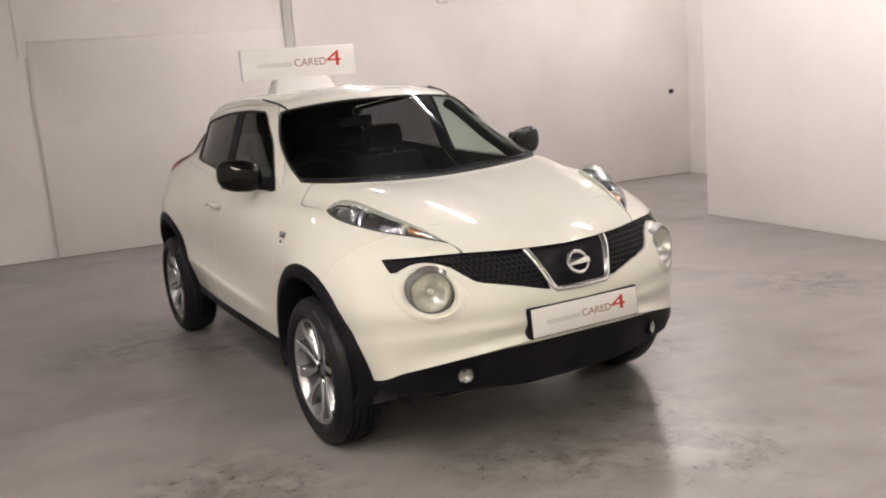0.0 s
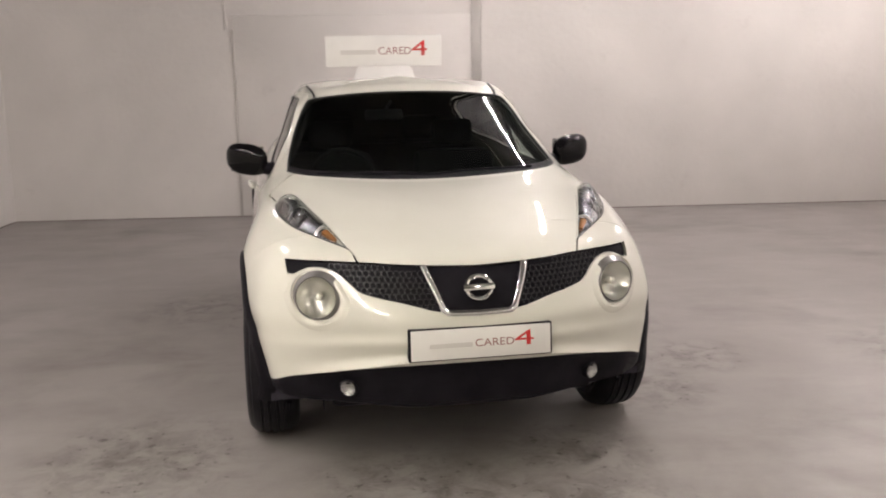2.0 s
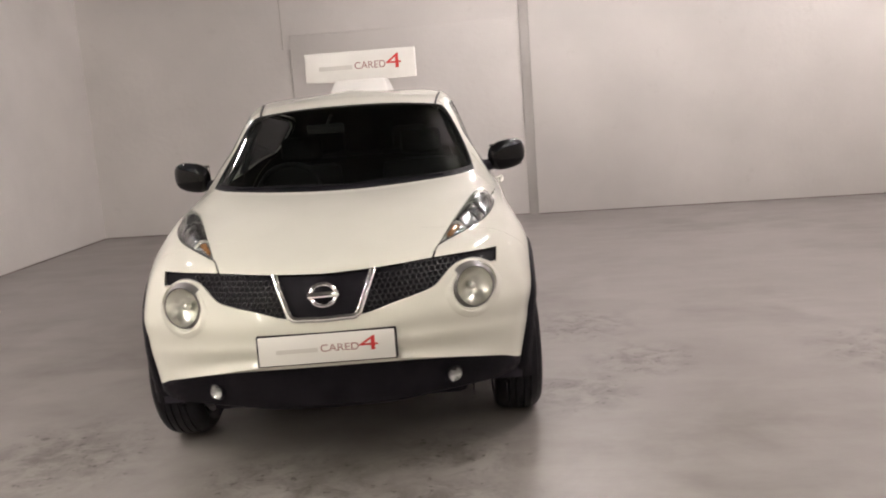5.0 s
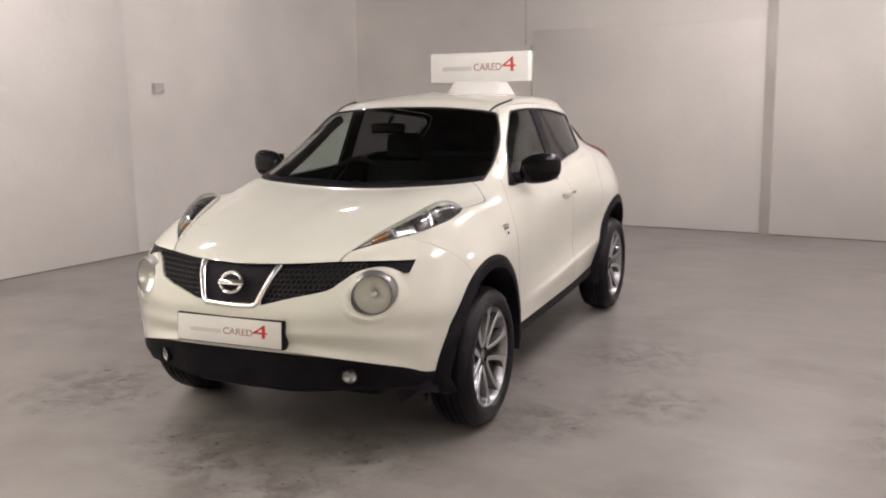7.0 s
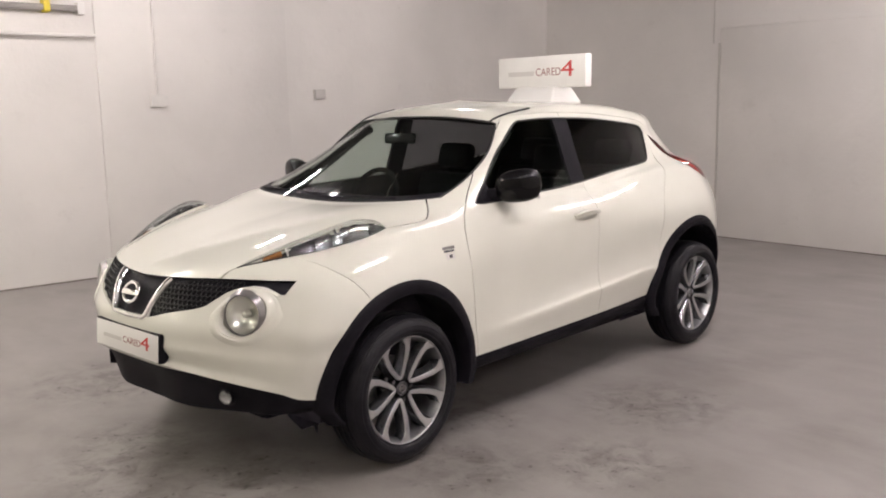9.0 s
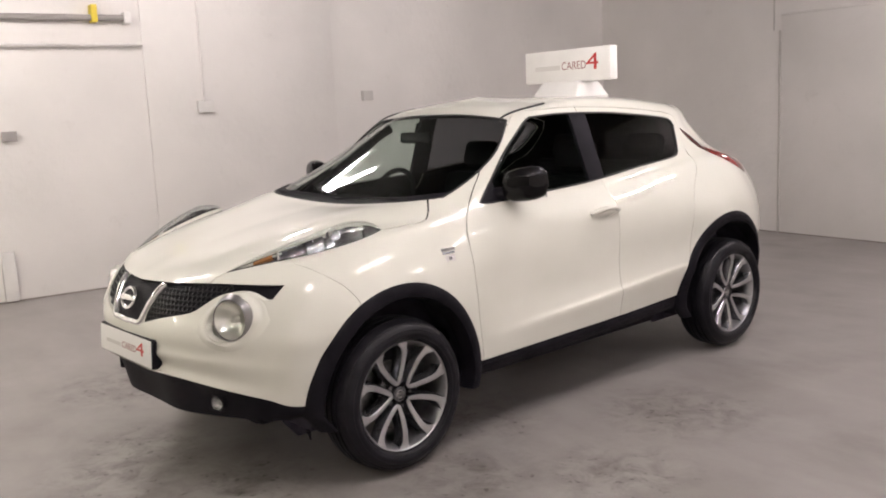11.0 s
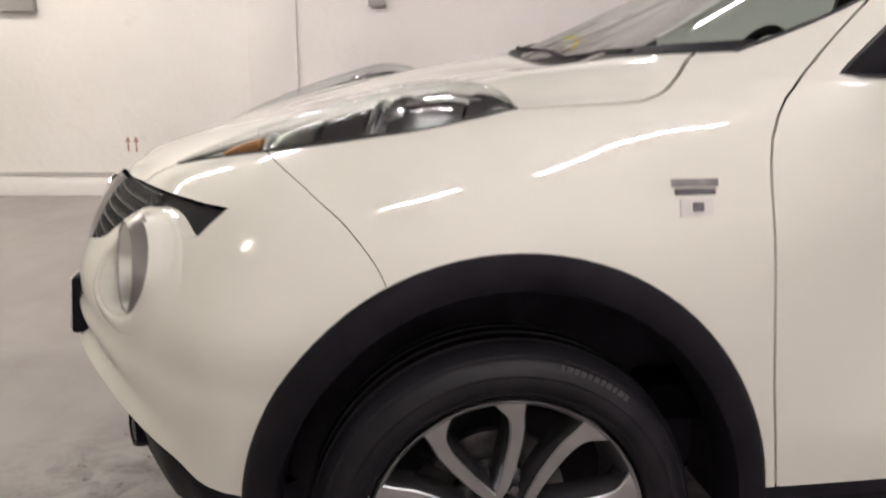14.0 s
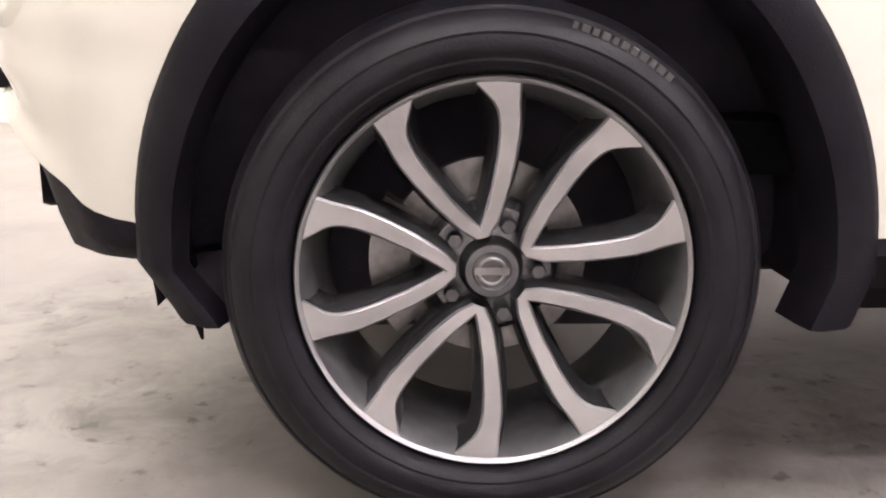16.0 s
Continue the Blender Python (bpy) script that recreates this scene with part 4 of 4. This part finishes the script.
def arch_trim(y0, s, front_drop, rear_drop):
    """The black lip round a wheel opening, with its legs."""
    bm = bmesh.new()
    ry, rz, zc = (.444, .472, .33) if y0 < 1 else (.486, .494, .33)
    path = []
    for k in range(-4, 49):
        if k < 0:
            path.append((-ry + .022 * (-k) * front_drop, zc - .028 * (-k) * front_drop, -1.0, 0.0))
        elif k > 44:
            path.append((ry - .006 * (k - 44), zc - .026 * (k - 44) * rear_drop, 1.0, 0.0))
        else:
            a = k * math.pi / 44
            path.append((-ry * math.cos(a), zc + rz * math.sin(a), -math.cos(a), math.sin(a)))
    prev = None
    for y, z, ny, nz in path:
        zz = max(z, .375)
        p, q = on_skin(y0 + y, zz, "side")
        x0 = min(p.x, .89)
        grow = .89 - x0
        ring = []
        for inn, px in ((-.004, x0 - .012), (-.002, x0 + .005), (.010, x0 + .009 + grow * .15), (.040, x0 + .008 + grow * .35), (.054, x0 + .002 + grow * .4), (.060, x0 - .014 + grow * .3), (.066, .78)):
            ring.append(bm.verts.new((s * px, y0 + y - ny * inn, z - nz * inn)))
        if prev:
            for j in range(len(ring) - 1):
                bm.faces.new((prev[j], prev[j + 1], ring[j + 1], ring[j]))
        prev = ring
    bmesh.ops.recalc_face_normals(bm, faces=bm.faces)
    part("arch_trim", bm, BLACK_PLASTIC, car, "", 45)
    # wheel well
    bm = bmesh.new()
    prev = None
    for k in range(33):
        a = math.radians(-10) + k * math.radians(200) / 32
        y, z = -.43 * math.cos(a), .35 + .45 * math.sin(a)
        ring = [bm.verts.new((s * x, y0 + y, z)) for x in (.77, .56)]
        if prev:
            bm.faces.new((prev[0], prev[1], ring[1], ring[0]))
        prev = ring
    back = [bm.verts.new((s * .56, y0 - .43 * math.cos(k * math.pi / 16), .35 + .455 * math.sin(k * math.pi / 16))) for k in range(17)]
    bm.faces.new(back + [bm.verts.new((s * .56, y0 + .43, .30)), bm.verts.new((s * .56, y0 + .33, .18)), bm.verts.new((s * .56, y0 - .36, .18)), bm.verts.new((s * .56, y0 - .43, .26))])
    part("wheel_well", bm, LINER, car, "", 45)


for s in (1, -1):
    arch_trim(FRONT_ARCH[0], s, .62, .62)
    arch_trim(REAR_ARCH[0], s, .6, .4)


# ---- wheels ----
def spoke_arm(bm, mid, s):
    """One arm of a V-shaped spoke: machined face, dark flanks."""
    prev = None
    for i in range(23):
        r = .044 + (.229 - .044) * i / 22
        off = np.interp(r, (.044, .050, .056, .065, .08, .103, .14, .17, .185, .20, .215, .229), (0.5, 5.0, 9.8, 13.2, 16.6, 19.5, 21.0, 21.0, 20.4, 19.2, 17.0, 15.3))
        wd = float(np.interp(r, (.044, .06, .10, .15, .185, .20, .215, .229), (.0085, .0105, .0112, .0122, .0136, .0150, .0226, .0300)))
        th = radians(mid) + s * radians(float(off))
        x = .052 + .032 * (r / .231) ** 1.3
        c, e = Vector((0, math.cos(th), math.sin(th))), Vector((0, -math.sin(th), math.cos(th)))
        ring = [bm.verts.new(Vector((xx, 0, 0)) + c * r + e * ww) for xx, ww in ((x - .05, wd + .010), (x - .003, wd), (x, wd - .003), (x, -wd + .003), (x - .003, -wd), (x - .05, -wd - .010))]
        if prev:
            for j in range(5):
                f = bm.faces.new((prev[j], prev[j + 1], ring[j + 1], ring[j]))
                f.material_index = 0 if j in (1, 2, 3) else 1
        prev = ring


def wheel(m):
    w = tagged(new("wheel"), "five-spoke machined alloy wheel with black tyre")
    w.parent, w.matrix_basis = car, m
    bm = bmesh.new()
    lathe(bm, [(-.085, .236), (-.10, .248), (-.108, .268), (-.102, .292), (-.09, .308), (-.07, .318), (-.052, .3228), (-.050, .316), (-.044, .316), (-.042, .324), (-.022, .3258), (-.020, .318), (-.014, .318),
               (-.012, .3263), (.012, .3263), (.014, .318), (.020, .318), (.022, .3258), (.042, .324), (.044, .316), (.050, .316), (.052, .3228), (.068, .3185), (.078, .313), (.084, .3095),
               (.0855, .305), (.091, .302), (.101, .289), (.1055, .281), (.1045, .278), (.108, .268), (.107, .259), (.1025, .253), (.103, .250), (.098, .243), (.083, .2365)], 96, True)
    tyre = part("tyre", bm, RUBBER, w)
    # raised bars on the sidewall where lettering cannot be read
    for k in range(11):
        a0, wide = 51 + 2.3 * k, (1.5, 1.9, 1.2, 1.7)[k % 4]
        bm = bmesh.new()
        box(bm, (.0945, -.5 * radians(wide) * .299, .2945), (.0972, .5 * radians(wide) * .299, .3035), .0006, Matrix.Rotation(radians(a0 - 90), 4, "X"), 1)
        part("sidewall_mark", bm, MARK_GREY, tyre)
    bm = bmesh.new()
    lathe(bm, [(.083, .2265), (.0875, .2300), (.0885, .2315), (.0865, .2335), (.080, .2345), (.074, .232)], 96)
    part("rim_lip", bm, LIP, w)
    bm = bmesh.new()
    lathe(bm, [(.084, .227), (.07, .220), (.045, .214), (-.05, .206), (-.09, .21), (-.10, .232)], 96)
    part("rim_barrel", bm, BARREL, w, "dark grey rim barrel")
    for k in range(5):
        bm = bmesh.new()
        for s in (-1, 1):
            spoke_arm(bm, 33.5 + 72 * k, s)
        bmesh.ops.recalc_face_normals(bm, faces=bm.faces)
        part("spoke", bm, [MACHINED, DARK_ALLOY], w, "machined V-shaped spoke")
    bm = bmesh.new()
    lathe(bm, [(-.02, .0), (-.02, .085), (.012, .084), (.022, .075), (.026, .040), (.03, .036)], 48)
    hub = part("hub", bm, DARK_ALLOY, w, "grey hub")
    bm = bmesh.new()
    lathe(bm, [(.02, .036), (.044, .0355), (.049, .032), (.050, .024), (.048, .022), (.047, .0)], 40)
    cap = part("centre_cap", bm, DARK_ALLOY, w, "grey centre cap with ring emblem")
    bm = bmesh.new()
    tube(bm, [(.0485, .016 * math.cos(k * math.tau / 24), .016 * math.sin(k * math.tau / 24)) for k in range(24)], .0022, 6, True)
    box(bm, (.046, -.021, -.004), (.051, .021, .004))
    part("emblem", bm, STEEL, cap)
    for k in range(5):
        a = radians(69.5 + 72 * k)
        bm = bmesh.new()
        lathe(bm, [(.01, .0105), (.040, .0105), (.044, .0085), (.044, .0)], 6)
        lathe(bm, [(.018, .016), (.024, .0155), (.024, .010)], 16)
        bmesh.ops.translate(bm, vec=(0, .0572 * math.cos(a), .0572 * math.sin(a)), verts=bm.verts)
        part("wheel_nut", bm, DARK_ALLOY, w)
    bm = bmesh.new()
    lathe(bm, [(-.035, .05), (-.035, .128), (-.055, .128), (-.055, .05)], 60, True)
    part("brake_disc", bm, STEEL, w, "bare steel brake disc")
    bm = bmesh.new()
    for k in range(9):
        a = radians(148 + k * 8)
        a2 = radians(148 + (k + 1) * 8)
        q = [(x, r * math.cos(b), r * math.sin(b)) for b in (a, a2) for r in (.10, .152) for x in (-.015, -.06)]
        v = [bm.verts.new(p) for p in q]
        for f in ((0, 1, 3, 2), (4, 6, 7, 5), (0, 4, 5, 1), (2, 3, 7, 6), (0, 2, 6, 4), (1, 5, 7, 3)):
            bm.faces.new([v[i] for i in f])
    bmesh.ops.remove_doubles(bm, verts=bm.verts, dist=.0005)
    bmesh.ops.recalc_face_normals(bm, faces=bm.faces)
    part("brake_caliper", bm, STEEL, w)
    return w


HUB = .3275
for y in (0, 2.53):
    wheel(pose(.765, y, HUB))
    wheel(pose(-.765, y, HUB, 0, 0, 180))

# ---- underbody ----
bm = bmesh.new()
box(bm, (-.54, -.52, .25), (.54, 3.05, .50), .04)
box(bm, (-.66, .50, .225), (.66, 2.02, .42), .03)
box(bm, (-.76, .50, .31), (.76, 2.0, .42), .02)
part("underbody", bm, BLACK_PLASTIC, car, "black underbody")
for s in (1, -1):
    bm = bmesh.new()
    tube(bm, [(s * .70, -.387, .25), (s * .70, -.380, .205)], [.011, .002], 6)
    part("splash_flap", bm, BLACK_PLASTIC, car)


# ---- mirrors ----
def door_mirror(s):
    bm = bmesh.new()
    n, m = 28, 14
    rings = []
    for j in range(m + 1):
        f = -math.pi / 2 + math.pi * j / m
        ring = []
        for i in range(n):
            a = i * math.tau / n
            ca, sa, cf, sf = math.cos(a), math.sin(a), math.cos(f), math.sin(f)
            p = lambda v, e: math.copysign(abs(v) ** e, v)
            x = .104 * p(ca, .75) * p(cf, .55)
            z = .080 * p(sa, .75) * p(cf, .55)
            y = .065 * p(sf, .9)
            y += .03 * (x / .1)
            if y > .03:
                y = .03 + (y - .03) * .25
            z += .012 * x / .1
            ring.append(bm.verts.new((s * (.852 + x), .77 + y, 1.142 + z)))
        rings.append(ring)
    for A, Z in zip(rings, rings[1:]):
        for i in range(n):
            bm.faces.new((A[i], A[(i + 1) % n], Z[(i + 1) % n], Z[i]))
    bmesh.ops.remove_doubles(bm, verts=bm.verts, dist=.0005)
    bmesh.ops.recalc_face_normals(bm, faces=bm.faces)
    shell = part("door_mirror", bm, GLOSS_BLACK, car, "gloss black door mirror", 60)
    bm = bmesh.new()
    box(bm, (s * .852 - .085, .808, 1.080), (s * .852 + .085, .816, 1.200), .003)
    part("mirror_glass", bm, CHROME, shell, "mirror glass")
    bm = bmesh.new()
    tube(bm, [(s * .70, .70, 1.092), (s * .75, .73, 1.095), (s * .80, .77, 1.10)], [.034, .032, .030], 12)
    part("mirror_foot", bm, BLACK_PLASTIC, shell)


door_mirror(1)
door_mirror(-1)


# ---- handles, badges, tail lamps, roof strips ----
for way, s in (("side", 1), ("other", -1)):
    bm = patch([(1.25, .962), (1.34, .972), (1.445, .966)], [(1.25, .925), (1.34, .918), (1.445, .928)], way, .001, .01, 14, 4, True, False, None, .012)
    h = part("door_handle", bm, PAINT, car, "white pull handle")
    bm = bmesh.new()
    pts = [on_skin(1.235 + .225 * k / 10, .944 + .012 * math.sin(math.pi * k / 10), way, .012 + .022 * math.sin(math.pi * k / 10) ** .5)[0] for k in range(11)]
    tube(bm, pts, [.007] + [.011] * 9 + [.007], 10)
    part("grip", bm, PAINT, h)
    # small wing badge: grey bars over a pale block
    fb = part("fender_badge", patch([(.257, .908), (.335, .908)], [(.257, .896), (.335, .896)], way, .002, .004, 4, 2, False), STEEL, car, "small grey bar badge")
    part("badge_line", patch([(.262, .893), (.33, .893)], [(.262, .884), (.33, .884)], way, .002, .004, 4, 2, False), DARK_ALLOY, fb)
    part("badge_block", patch([(.27, .878), (.325, .878)], [(.27, .852), (.325, .852)], way, .002, .004, 4, 2, False), PRINT_PALE, fb)
    part("badge_dot", patch([(.29, .872), (.308, .872)], [(.29, .858), (.308, .858)], way, .004, .004, 4, 2, False), DARK_ALLOY, fb)
    tl = part("tail_lamp", patch([(2.62, 1.20), (2.75, 1.13), (2.89, 1.065)], [(2.62, 1.15), (2.75, 1.075), (2.89, 1.015)],
                                 way, .002, .02, 10, 4, True, False, None, .02), TAIL_RED, car, "red boomerang tail lamp")
    part("tail_bezel", patch([(2.44, 1.315), (2.52, 1.265), (2.618, 1.202)], [(2.45, 1.29), (2.52, 1.225), (2.618, 1.151)], way, .002, .02, 10, 4, True, False, None, .012), TAIL_DARK, tl, "dark smoked bezel")
    bm = bmesh.new()
    tube(bm, [on_skin(s * (.488 + .03 * k / 8), .972 + .30 * k / 8, "top", .003 if k else 0)[0] for k in range(9)], .006, 8)
    part("roof_strip", bm, SEAL, car, "black roof drip strip")

# ---- wipers ----
for x0, x1 in ((-.52, .02), (.02, .50)):
    bm = bmesh.new()
    tube(bm, [on_skin(x0 + (x1 - x0) * k / 10, 1.080 + .02 * abs((x0 + (x1 - x0) * k / 10) / .5) ** 2 + .010 * math.sin(k / 10 * 3), "front", .003)[0] for k in range(11)], .006, 6)
    part("wiper", bm, BLACK_PLASTIC, car)

# ---- number plate ----
def flat_sheet(bm, lo, hi, m, depth=.002):
    box(bm, (lo[0], -depth, lo[1]), (hi[0], 0, hi[1]), 0, m)


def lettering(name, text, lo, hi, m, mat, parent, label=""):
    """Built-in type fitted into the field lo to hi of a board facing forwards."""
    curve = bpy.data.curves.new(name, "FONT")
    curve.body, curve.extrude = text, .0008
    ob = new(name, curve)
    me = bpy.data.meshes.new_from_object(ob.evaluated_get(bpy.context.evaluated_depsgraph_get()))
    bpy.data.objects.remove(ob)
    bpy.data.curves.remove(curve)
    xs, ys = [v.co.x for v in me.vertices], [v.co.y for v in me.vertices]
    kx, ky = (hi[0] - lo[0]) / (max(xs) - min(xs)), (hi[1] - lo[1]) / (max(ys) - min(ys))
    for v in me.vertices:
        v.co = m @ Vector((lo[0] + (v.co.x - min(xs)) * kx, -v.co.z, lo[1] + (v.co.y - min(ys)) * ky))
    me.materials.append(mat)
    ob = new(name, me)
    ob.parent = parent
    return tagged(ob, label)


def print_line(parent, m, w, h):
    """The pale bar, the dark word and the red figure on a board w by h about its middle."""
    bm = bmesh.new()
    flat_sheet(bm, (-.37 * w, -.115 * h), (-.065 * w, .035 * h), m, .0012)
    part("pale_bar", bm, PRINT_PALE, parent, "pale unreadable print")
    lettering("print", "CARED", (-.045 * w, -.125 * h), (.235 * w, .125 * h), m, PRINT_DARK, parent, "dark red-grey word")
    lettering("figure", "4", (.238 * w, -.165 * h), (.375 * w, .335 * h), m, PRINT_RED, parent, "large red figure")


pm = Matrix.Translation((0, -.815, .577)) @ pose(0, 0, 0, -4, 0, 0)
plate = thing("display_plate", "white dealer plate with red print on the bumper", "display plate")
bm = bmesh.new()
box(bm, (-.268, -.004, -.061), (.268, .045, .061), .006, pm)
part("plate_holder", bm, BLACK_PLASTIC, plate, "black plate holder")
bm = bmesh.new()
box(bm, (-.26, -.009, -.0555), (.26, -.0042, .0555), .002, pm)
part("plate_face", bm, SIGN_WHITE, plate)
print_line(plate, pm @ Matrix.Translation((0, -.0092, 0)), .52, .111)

# ---- cabin ----
def seat(x, y, wide=.50, rear=False):
    bm = bmesh.new()
    box(bm, (x - wide / 2, y - .26, .50), (x + wide / 2, y + .26, .68), .06)
    part("seat_cushion", bm, CABIN, car)
    bm = bmesh.new()
    box(bm, (x - wide / 2, -.07, 0), (x + wide / 2, .07, .50), .06, Matrix.Translation((0, y + .26, .62)) @ pose(0, 0, 0, -16))
    back = part("seat_back", bm, CABIN, car, "dark cloth seat")
    for hx in ((x,) if not rear else (x - .3, x + .3)):
        bm = bmesh.new()
        box(bm, (hx - .13, -.045, .525), (hx + .13, .05, .69), .04, Matrix.Translation((0, y + .26, .62)) @ pose(0, 0, 0, -16))
        tube(bm, [(hx - .05, y + .39, 1.07), (hx - .05, y + .42, 1.20)], .006, 6)
        tube(bm, [(hx + .05, y + .39, 1.07), (hx + .05, y + .42, 1.20)], .006, 6)
        part("headrest", bm, CABIN, back)


seat(-.38, 1.25)
seat(.38, 1.25)
seat(0, 2.0, 1.2, True)
bm = bmesh.new()
box(bm, (-.63, .36, .70), (.63, .80, .985), .07)
part("dashboard", bm, CABIN, car, "dark dashboard")
bm = bmesh.new()
box(bm, (-.56, .60, .93), (-.20, .80, 1.04), .045)
part("instrument_hood", bm, CABIN, car)
bm = bmesh.new()
wm = Matrix.Translation((-.36, .93, .99)) @ pose(0, 0, 0, 66)
tube(bm, [wm @ Vector((.185 * math.cos(k * math.tau / 36), .185 * math.sin(k * math.tau / 36), 0)) for k in range(36)], .015, 8, True)
for a in (0, 180, 270):
    tube(bm, [wm @ Vector((.04 * math.cos(radians(a)), .04 * math.sin(radians(a)), -.02)), wm @ Vector((.18 * math.cos(radians(a)), .18 * math.sin(radians(a)), 0))], .014, 8)
tube(bm, [wm @ Vector((0, 0, -.2)), wm @ Vector((0, 0, -.01))], .055, 14)
part("steering_wheel", bm, CABIN, car, "black three-spoke steering wheel")
bm = bmesh.new()
box(bm, (-.105, -.018, -.03), (.105, .018, .03), .015, Matrix.Translation((-.13, .94, 1.345)) @ pose(0, 0, 0, -8, 0, 8))
tube(bm, [(-.13, .94, 1.355), (-.09, .93, 1.42)], .01, 8)
part("rear_view_mirror", bm, GLOSS_BLACK, car, "black rear view mirror")
bm = bmesh.new()
box(bm, (-.66, .3, .42), (.66, 2.9, .50), .02)
part("cabin_floor", bm, CABIN, car)
bm = bmesh.new()
box(bm, (-.58, 2.38, .5), (.58, 2.46, 1.12), .03)
part("parcel_shelf", bm, CABIN, car)

# ---- the roof sign ----
sign = thing("roof_sign", "white board sign with red print on a car roof", "sign", pose(0.012, 2.07, 1.53, 0, 0, -6.5))
bm = bmesh.new()
box(bm, (-.375, -.03, .088), (.375, .03, .283), .008)
part("board", bm, SIGN_WHITE, sign)
print_line(sign, Matrix.Translation((0, -.0302, .185)), .75, .19)
bm = bmesh.new()
for v in box(bm, (-.20, -.14, -.02), (.20, .14, .092), .02):
    k = 1 - .45 * max(0, v.co.z) / .09
    v.co.x, v.co.y = v.co.x * (0.65 + .35 * k), v.co.y * k
part("plinth", bm, SIGN_WHITE, sign)
